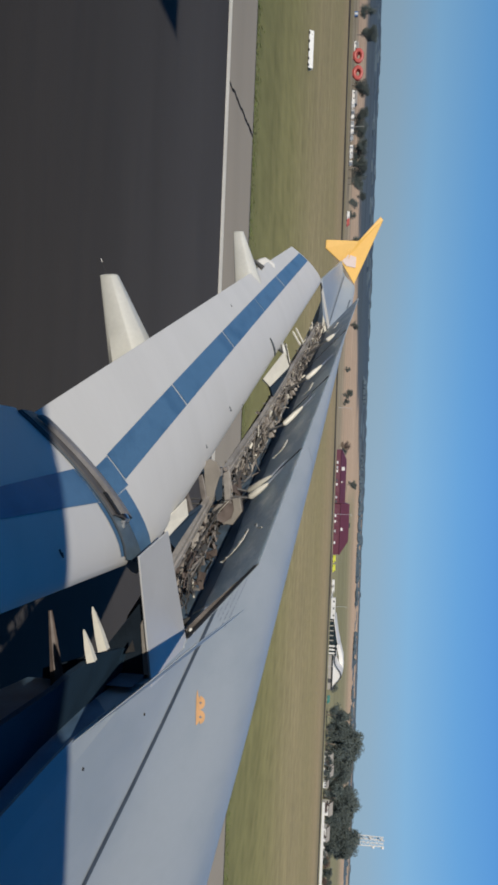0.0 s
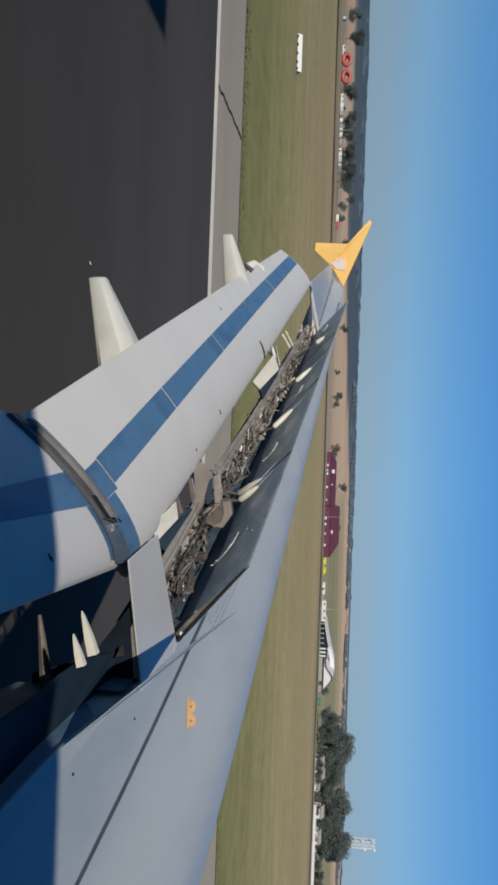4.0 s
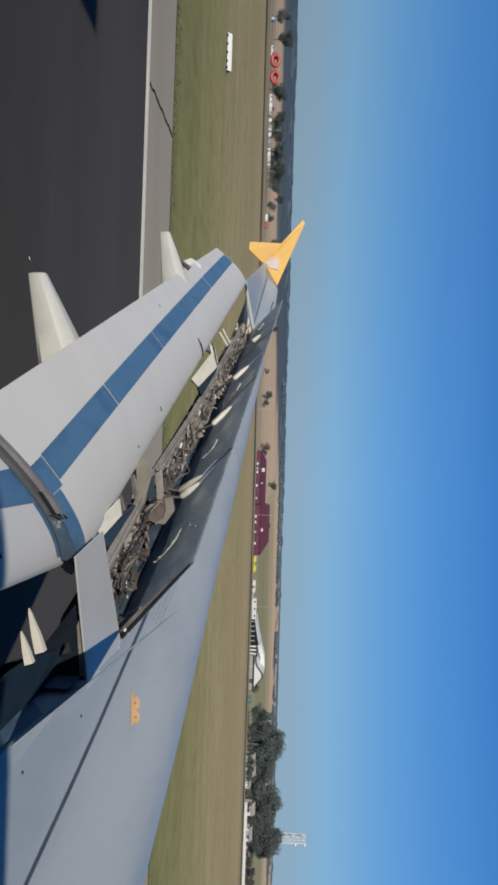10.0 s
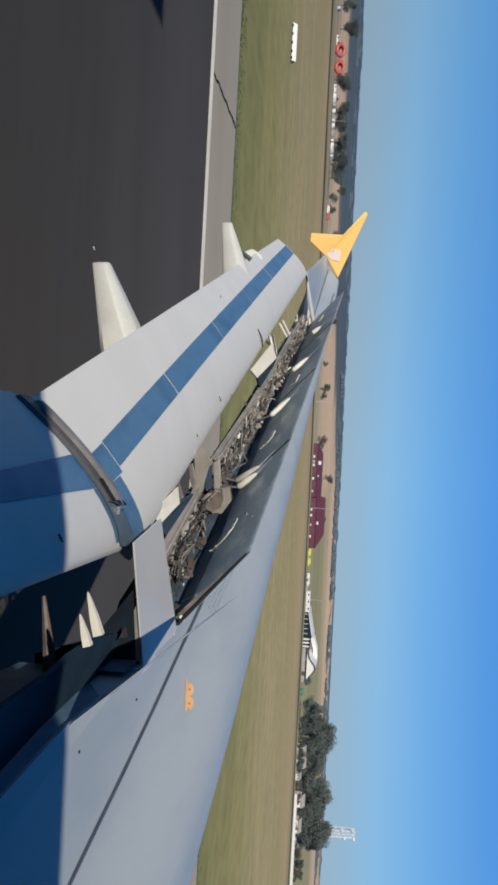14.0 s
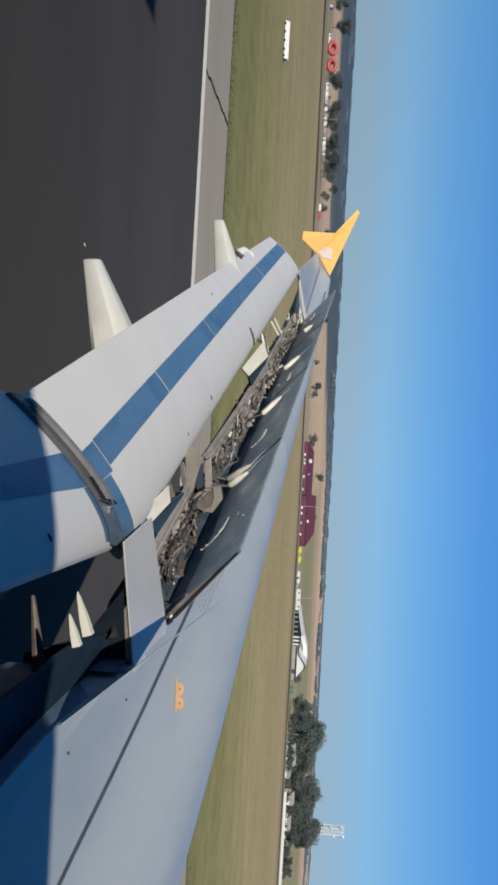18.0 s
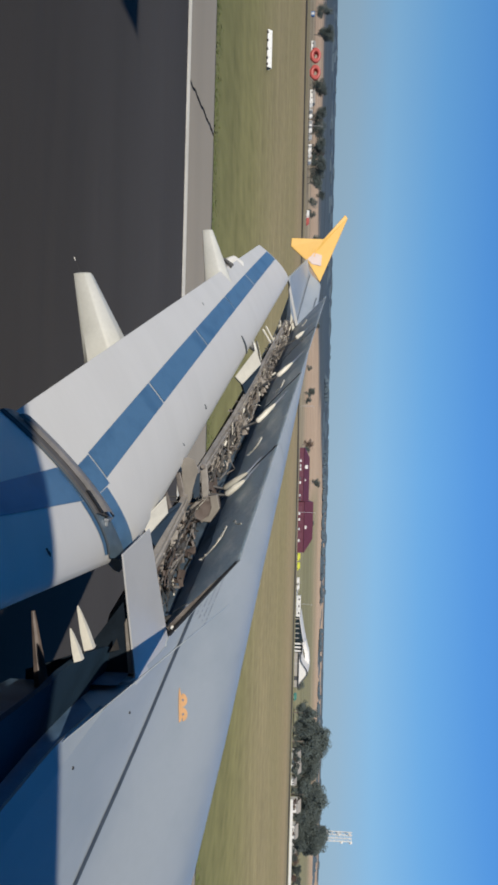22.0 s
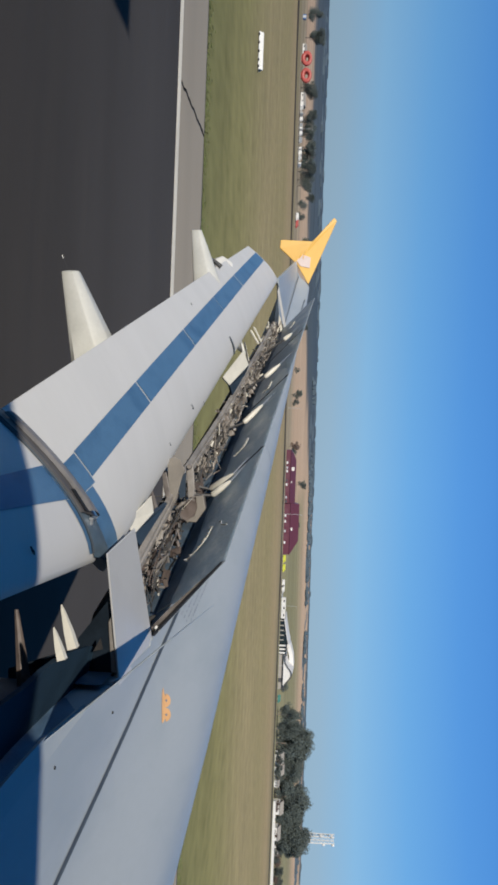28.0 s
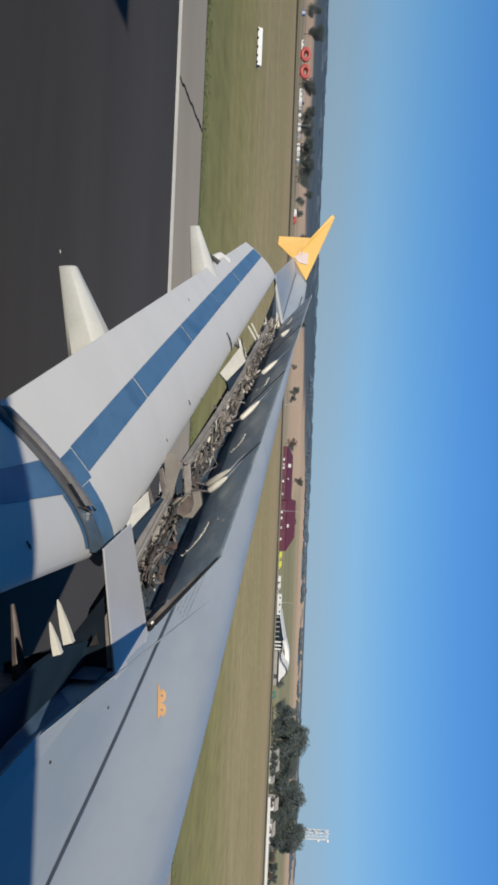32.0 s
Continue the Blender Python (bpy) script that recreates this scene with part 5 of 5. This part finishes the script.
# scattered trees along the field further back, closing to a wood by the runway's start
for k in range(70):
    x = -420 - 1250 * (k / 69) ** 0.8 + r.uniform(-25, 25)
    GROVE.append((x, (640 if x > -1150 else 420) + r.uniform(0, 170), r.choice((0, 1, 2, 3, 3)), r.uniform(0.7, 1.1)))
used = set()
for x, y, k, s in GROVE:
    s *= 1.35 if -260 < x < -140 else 1.0
    m = Matrix.Translation((x, y, ground_z(x, y))) @ Matrix.Rotation(x * 1.7, 4, "Z") @ Matrix.Scale(s, 4)
    if k not in used:
        kinds[k].matrix_basis = m
        used.add(k)
    else:
        copy_thing(kinds[k], m).matrix_basis = m

# woods and scrub on the far hills, haze blue in their colour
b = Build()
r = random.Random(11)
for _ in range(260):
    y = r.uniform(2200, 4650)
    x = r.uniform(-2700, 2700) * y / 4000
    z, h, w = ground_z(x, y), r.uniform(2, 6), r.uniform(15, 60)
    j = len(b.v)
    ring = [(x + w * math.cos(a) * r.uniform(.7, 1.1), y + w * math.sin(a), z - 2) for a in np.linspace(0, 6.28, 7)[:-1]]
    mid = [(x + (q[0] - x) * 0.85, y + (q[1] - y) * 0.85, z + h * r.uniform(0.35, 0.6)) for q in ring]
    top = [(x + (q[0] - x) * 0.45, y + (q[1] - y) * 0.45, z + h * r.uniform(0.8, 1.0)) for q in ring]
    b.v += ring + mid + top
    b.f += [(j + o + k, j + o + (k + 1) % 6, j + o + 6 + (k + 1) % 6, j + o + 6 + k) for k in range(6) for o in (0, 6)] + [tuple(j + 12 + k for k in range(6))]
for _ in range(420):
    x = r.uniform(-150, 1500)
    if noise.noise((x / 70, 0.5, 2.0)) < -0.12:
        continue
    y = 2350 + r.uniform(-60, 160)
    z, h, w = ground_z(x, y), r.uniform(3, 11), r.uniform(4, 11)
    j = len(b.v)
    rows = [[(x + w * f * math.cos(a) * r.uniform(.8, 1.2), y + w * f * math.sin(a), z + h * g) for a in np.linspace(0, 6.28, 7)[:-1]] for f, g in ((0.7, -0.1), (1.0, 0.4), (0.55, 1.0))]
    b.grid(rows, close_v=True, cap=True)
tagged(mesh("far_woods", b, FOREST), "dark scrub and woods on the far hills, tinted haze blue", "woods", kind="stuff")

# low dark bank and drain along the far edge of the grass
b = Build()
drain = lambda x: min(318.0, max(150.0, 300 + 0.6 * x)) + 2 * math.sin(x / 60)
b.grid([[(x, drain(x) + o, ground_z(x, drain(x) + o) + h) for o, h in ((0, -0.05), (1.2, 0.45 + 0.1 * math.sin(x / 7)), (2.6, 0.4), (4.0, -0.05))] for x in range(-400, 420, 4)])
tagged(mesh("drain_bank", b, SOIL), "low dark earth bank along the grass", "bank", kind="structure")


def gable(b, x0, x1, y0, y1, eave, ridge, over=0.6):
    ym = (y0 + y1) / 2
    b.slab([(x0 - over, y0 - over, eave - 0.1), (x1 + over, y0 - over, eave - 0.1), (x1 + over, ym, ridge), (x0 - over, ym, ridge)], 0.3)
    b.slab([(x1 + over, y1 + over, eave - 0.1), (x0 - over, y1 + over, eave - 0.1), (x0 - over, ym, ridge), (x1 + over, ym, ridge)], 0.3)


def hip(b, x0, x1, y0, y1, eave, ridge, in0, in1, over=0.5):
    """A hipped roof whose ridge stops in0 and in1 short of its ends."""
    ym = (y0 + y1) / 2
    c = [(x0 - over, y0 - over, eave), (x1 + over, y0 - over, eave), (x1 + over, y1 + over, eave), (x0 - over, y1 + over, eave), (x0 + in0, ym, ridge), (x1 - in1, ym, ridge)]
    k = len(b.v)
    b.v += c
    b.f += [(k, k + 1, k + 5, k + 4), (k + 1, k + 2, k + 5), (k + 2, k + 3, k + 4, k + 5), (k + 3, k, k + 4), (k + 3, k + 2, k + 1, k)]


# maroon freight shed
shed = thing("shed", at600(48, 12), "long maroon sheet-metal freight shed with hipped roofs", "shed")
part("wall", Build().box((-19.5, 0, 1.7), (38, 22, 3.4)), SHED, shed)
part("wall", Build().box((18.0, 0, 2.2), (36, 24, 4.4)), SHED, shed)
b = Build()
hip(b, -38.5, 1.0, -11, 11, 3.4, 7.2, 7.0, 0.5)
part("roof", b, SHEDROOF, shed, "low maroon hipped roof")
b = Build()
hip(b, 0.0, 36.0, -12, 12, 4.4, 10.6, 0.6, 8.5)
part("roof", b, SHEDROOF, shed, "high maroon hipped roof")
for x, z, w in ((-25.0, 4.9, 2.6), (-15.5, 4.4, 1.0), (18.0, 5.2, 2.2)):
    part("sign", Build().box((x, -9.2 if x < 0 else -11.2, z), (w, 0.3, w * 0.9)), PANEL, shed, "white sign panel")
for x in (-30, -20, -10, 5, 14, 24):
    part("roller_door", Build().box((x, -11.06 if x < 0 else -12.06, 1.4), (3.6, 0.12, 2.6)), SHEDROOF, shed, "maroon roller door")

# vehicles
def car(at, paint, length=4.4, label="white parked car", van=False, turn=0.0):
    t = thing("car", at, label, "car", "vehicles parked by the sheds")
    t.rotation_euler = (0, 0, turn)
    l = length / 2
    b = Build()
    side = [(-l, 0.35), (-l, 0.85), (-l * 0.72, 0.95), (-l * 0.5, 1.45), (l * 0.25, 1.48), (l * 0.52, 0.98), (l, 0.8), (l, 0.35)] if not van else [(-l, 0.4), (-l, 2.3), (l * 0.5, 2.35), (l * 0.8, 1.2), (l, 1.05), (l, 0.4)]
    b.grid([[(x, y, z) for x, z in side] for y in (-0.86, 0.86)], close_v=True, cap=True)
    part("body", b, paint, t, bevel=0.05)
    b = Build()
    for y in (-0.868, 0.868):
        b.box((-l * 0.1 if not van else l * 0.45, y, 1.2 if not van else 1.7), (l * 0.6 if not van else l * 0.22, 0.01, 0.34))
    part("window", b, GLAZE, t)
    for x in (-l * 0.62, l * 0.62):
        for y in (-0.78, 0.78):
            part("wheel", Build().tube([(x, y - 0.1, 0.33), (x, y + 0.1, 0.33)], 0.33, 12), TYRE, t)
    return t


for x, dy, col in ((18.5, -3, 0), (22, -3.5, 1), (24.5, -3, 0), (31, -4, 2), (34, -3, 0), (43, -3.5, 1), (46, -3, 2), (56, -3.5, 0), (60, -4, 0), (67, -3, 1), (75, -4, 0)):
    car(at600(x, dy), (PANEL, GALV, GREYROOF)[col], 4.3, ("white", "silver", "dark grey")[col] + " car parked nose-in before the maroon shed", False, 1.5)
for x in (86.5, 93):
    car(at600(x, -6), YELLOW, 5.4, "bright yellow airport truck", True)
for x, p, lb in ((104, PANEL, "white van on the apron"), (108, PANEL, "white van on the apron"), (112, GALV, "silver car on the apron"), (186, TEAL, "teal van beside the hangar"), (-150, RED, "red van on the far road"), (-155, PANEL, "white van on the far road"), (-312, GREYROOF, "dark car on the far road")):
    car(at600(x, -5), p, 5.6 if "van" in lb else 4.6, lb, "van" in lb)

for k, (x, dy, length) in enumerate(((-235, -3, 4.2), (-231.5, -5, 3.6), (-228, -3, 3.2), (-224, -4.5, 3.0), (-220, -3, 3.4), (-216.5, -5.5, 2.8), (-212.5, -8, 3.4), (-209, -5, 4.0), (-203, -4, 3.0), (-199.5, -6, 3.8), (-195.5, -8, 3.2), (-192, -4, 3.6))):
    c = car(at600(x, dy), GALV if k in (2, 4, 7) else PANEL, length, "silver van parked in the row under the trees" if k in (2, 4, 7) else "white van parked in the row under the trees", True, 0.5 * (k % 3))
    c.scale = (1.0, 1.0, 1.15)

# white trailer block and hangar with a wave roof
t = thing("site_cabin", at600(123, 4), "long low white site cabin", "cabin")
part("body", Build().box((0, 0, 2.0), (15, 3, 3.2)), PANEL, t, bevel=0.05)
part("roof", Build().box((0, 0, 3.66), (15.4, 3.4, 0.12)), GREYROOF, t)
for x in (-5, 0, 5):
    part("window", Build().box((x, -1.52, 2.3), (1.4, 0.05, 0.9)), GLAZE, t)
for x in (-7, 7):
    part("leg", Build().box((x, 0, 0.2), (0.4, 2.4, 0.44)), CONC, t)
han = thing("hangar", at600(157, 14), "white hangar with a wave-shaped gable, columns and a low dark wing", "hangar")
# low wing with a rising white roof
part("wing_wall", Build().grid([[(x, -9.0, 0.0), (x, -9.0, lerp(3.0, 5.6, (x + 26) / 18)), (x, 10.0, lerp(3.0, 5.6, (x + 26) / 18)), (x, 10.0, 0.0)] for x in (-26, -8)], close_v=True, cap=True), GLAZE, han, "dark grey wing wall")
for x in (-24.5, -21.0, -17.5, -14.0, -10.5):
    part("pier", Build().box((x, -9.1, 1.4), (0.7, 0.4, 2.8)), CONC, han)
b = Build().grid([[(x, -10.4, z), (x, 11, z + 1.0), (x, 11, z + 0.7), (x, -10.4, z - 0.45)] for x, z in ((-27.0, 3.1), (-20, 4.2), (-12.0, 5.7), (-7.6, 6.9), (-5.0, 6.6))], close_v=True, cap=True)
part("wing_roof", b, PANEL, han, "white sloping roof", smooth=30)
# dark porch with white columns
part("porch", Build().box((-3.8, -6.0, 2.5), (7.6, 5.0, 5.0)), GLAZE, han, "dark glazed porch")
part("porch_roof", Build().box((-3.6, -7.0, 5.2), (8.4, 8.0, 0.5)), GREYROOF, han, "dark porch roof")
for x in (-6.6, -4.0, -1.4):
    part("column", Build().box((x, -9.4, 2.5), (1.1, 0.9, 5.0)), PANEL, han, "white column")
# main hall with its bell-shaped gable
prof = lambda x: 4.0 + 5.4 * math.exp(-((x - 13.5) / 6.6) ** 2) + 0.5 * math.cos(x / 2.6)
xs = np.linspace(0, 25, 30)
part("wall", Build().box((12.5, 1.0, 1.6), (25, 20, 3.2)), CONC, han, "pale concrete wall")
part("gable_wall", Build().grid([[(x, -9.2, 3.2), (x, -9.2, prof(x) - 0.1), (x, 9.0, prof(x) - 0.1), (x, 9.0, 3.2)] for x in xs], close_v=True, cap=True), PANEL, han, "white gable wall")
roof = part("roof", Build().grid([[(x, -10.2, prof(x) + 0.1), (x, 12, prof(x) + 1.4), (x, 12, prof(x) + 0.9), (x, -10.2, prof(x) - 0.2)] for x in xs], close_v=True, cap=True), PANEL, han, "white wave-shaped roof", smooth=40)
part("fascia", Build().grid([[(x, -10.4, prof(x) + 0.15), (x, -10.4, prof(x) - 0.35), (x, -10.15, prof(x) - 0.35), (x, -10.15, prof(x) + 0.15)] for x in xs], close_v=True, cap=True), GREYROOF, roof, "dark roof edge")
part("canopy", Build().box((12.5, -9.8, 3.3), (25.4, 1.4, 0.35)), GREYROOF, han, "dark canopy band")
part("door", Build().box((18.5, -9.06, 1.4), (3.0, 0.2, 2.6)), GREYROOF, han)
part("back_roof", Build().grid([[(x, 6.0, z), (x, 16, z + 0.4), (x, 16, z - 3.0), (x, 6.0, z - 3.0)] for x, z in ((-5, 7.6), (4, 10.2), (12, 10.8))], close_v=True, cap=True), PANEL, han, "white roof of the rear hall")
for x, y, w, h, rz in ((228, 596, 7, 6.5, 0.1), (237, 598, 6, 7, -0.1), (244, 592, 4, 4, 0.0), (264, 598, 8, 7.5, 0.0), (281, 596, 9, 6, 0.1), (318, 650, 22, 4.5, 0.0), (-255, 640, 9, 4, 0.2), (-292, 640, 8, 3.4, 0.0)):
    hs_ = thing("house", (x, y, ground_z(x, y)), "white house with a pale roof among trees", "house", "houses behind the trees")
    part("wall", Build().box((0, 0, h * 0.32), (w, 8, h * 0.68)), PANEL, hs_)
    b = Build()
    gable(b, -w / 2, w / 2, -4, 4, h * 0.66, h)
    part("roof", b, CONC, hs_)
    for q in (-w * 0.28, w * 0.2):
        part("window", Build().box((q, -4.05, h * 0.36), (1.0, 0.1, 0.8)), GLAZE, hs_)
tagged(mesh("concrete_wall", Build().box((305, 586, ground_z(305, 586) + 0.9), (100, 0.4, 1.9)), PANEL), "long pale concrete boundary wall", "wall", kind="structure")

# lattice mast behind the trees
mast = thing("lattice_mast", at600(300, 30), "white steel lattice mast with antenna drums", "mast")
for sx in (-1, 1):
    for sy in (-1, 1):
        part("leg", Build().tube([(2.8 * sx, 2.8 * sy, 0), (2.4 * sx, 2.4 * sy, 46)], 0.36, 5), PANEL, mast)
for k in range(14):
    z0, z1 = k * 46 / 14, (k + 1) * 46 / 14
    w = lerp(2.8, 2.4, k / 14)
    for s in (-1, 1):
        part("brace", Build().tube([(-w * s, -w, z0), (w * s, -w, z1)], 0.2, 4), PANEL, mast)
        part("brace", Build().tube([(-w, -w * s, z0), (-w, w * s, z1)], 0.2, 4), PANEL, mast)
for z, s in ((45, 1), (44, -1), (38, 1), (36, -1)):
    part("antenna", Build().tube([(2.6 * s, -2.6, z), (3.8 * s, -3.2, z)], 1.1, 10), PANEL, mast, "white antenna drum")

# red coiled steel rings
for x in (-268, -256):
    t = thing("steel_coil", at600(x, -2), "large red steel coil ring on its stand", "ring", "red coils beyond the grass")
    for k, r0 in enumerate((2.1, 1.8)):
        b = Build()
        b.grid([[(1.45 * (r0 + 0.95 * math.cos(q)) * math.cos(a), 1.3 * k + 0.95 * math.sin(q), 3.1 + (r0 + 0.95 * math.cos(q)) * math.sin(a)) for q in np.linspace(0, 6.28, 9)[:-1]] for a in np.linspace(0, 6.2832, 25)[:-1]], close_u=True, close_v=True)
        part("ring", b, RED, t, smooth=True)
    part("stand", Build().box((0, 0.4, 0.35), (3.6, 1.6, 0.7)), RED, t, bevel=0.05)
    t.scale = (1.25, 1.25, 1.25)
t = thing("container", at600(-298, 0), "plain blue steel box container", "container")
part("body", Build().box((0, 0, 1.2), (3.2, 2.2, 2.4)), BLUE, t, bevel=0.06)
part("door", Build().box((0, -1.12, 1.2), (1.6, 0.05, 2.0)), GALV, t)
for x, h in ((-214, 9.5), (54, 12), (118, 11), (-20, 9), (160, 9)):
    t = thing("light_pole", at600(x, -14), "thin grey pole with a lamp arm", "pole", "poles along the far road")
    part("post", Build().tube([(0, 0, 0), (0, 0, h)], [0.13, 0.07], 6), GALV, t)
    part("lamp", Build().box((0.5, 0, h), (1.2, 0.3, 0.15)), GALV, t)

# white marker boards and a service trailer on the grass
for x, y, l in ((-30.8, 67.5, 3.0), (112.0, 66.0, 3.0), (-335.0, 67.0, 3.0), (-650.0, 67.0, 3.0), (-960.0, 67.0, 3.0), (-1270.0, 67.0, 3.0)):
    t = thing("marker_board", (x, y, 0), "long white marker board low on the grass", "board", "boards on the airfield grass")
    part("panel", Build().slab([(-l / 2, -0.25, 0.08), (l / 2, -0.25, 0.08), (l / 2, 0.05, 0.42), (-l / 2, 0.05, 0.42)], 0.06), BOARD, t, bevel=0.01)
    part("panel", Build().slab([(l / 2, 0.42, 0.08), (-l / 2, 0.42, 0.08), (-l / 2, 0.12, 0.42), (l / 2, 0.12, 0.42)], 0.06), BOARD, t, bevel=0.01)
    for q in (-l * 0.42, -l * 0.2, 0.03 * l, l * 0.26, l * 0.43):
        part("foot", Build().box((q, -0.27, 0.07), (0.16, 0.12, 0.14)), SOIL, t)
    for q in (-l * 0.4, 0, l * 0.4):
        part("peg", Build().box((q, 0.08, 0.15), (0.06, 0.3, 0.3)), GREYROOF, t)
t = thing("service_trailer", (-116.0, 75.0, 0), "orange and dark service trailer with a white drum", "trailer")
part("chassis", Build().box((0, 0, 0.42), (3.0, 1.3, 0.16)).tube([(-1.5, 0, 0.42), (-2.5, 0, 0.4)], 0.06, 6), GREYROOF, t)
for x in (-0.6, 0.5):
    for y in (-0.68, 0.68):
        part("wheel", Build().tube([(x, y - 0.1, 0.32), (x, y + 0.1, 0.32)], 0.32, 12), TYRE, t)
part("engine_cover", Build().box((0.0, 0, 0.85), (1.1, 1.1, 0.7)), TRACTOR, t, "orange engine cover", bevel=0.05)
part("generator", Build().box((1.05, 0, 0.95), (0.9, 1.15, 0.9)), GREYROOF, t, "dark generator box", bevel=0.05)
part("drum", Build().tube([(-0.95, -0.55, 1.05), (-0.95, 0.5, 1.05)], 0.58, 18), PANEL, t, "white round drum", smooth=40)
part("flag", Build().box((1.2, 0, 1.75), (0.5, 0.04, 0.4)).tube([(1.0, 0, 1.3), (1.0, 0, 2.0)], 0.02, 5), ORANGE, t, "orange warning flag")
part("frame", Build().tube([(-1.4, -0.5, 0.3), (-1.75, -0.5, 0.9), (-1.75, 0.5, 0.9), (-1.4, 0.5, 0.3)], 0.05, 6), PANEL, t, "white tube frame")
# long white freight building further back along the field
t = thing("warehouse", at600(-372, 10), "long white flat-roofed warehouse with two dark doors", "warehouse")
part("wall", Build().box((0, 0, 3.2), (84, 20, 6.4)), PANEL, t)
part("roof", Build().box((0, 0, 6.55), (85, 21, 0.3)), GREYROOF, t)
for x in (34, 39):
    part("door", Build().box((x, -10.05, 1.6), (3, 0.15, 3.0)), GREYROOF, t, "dark door")
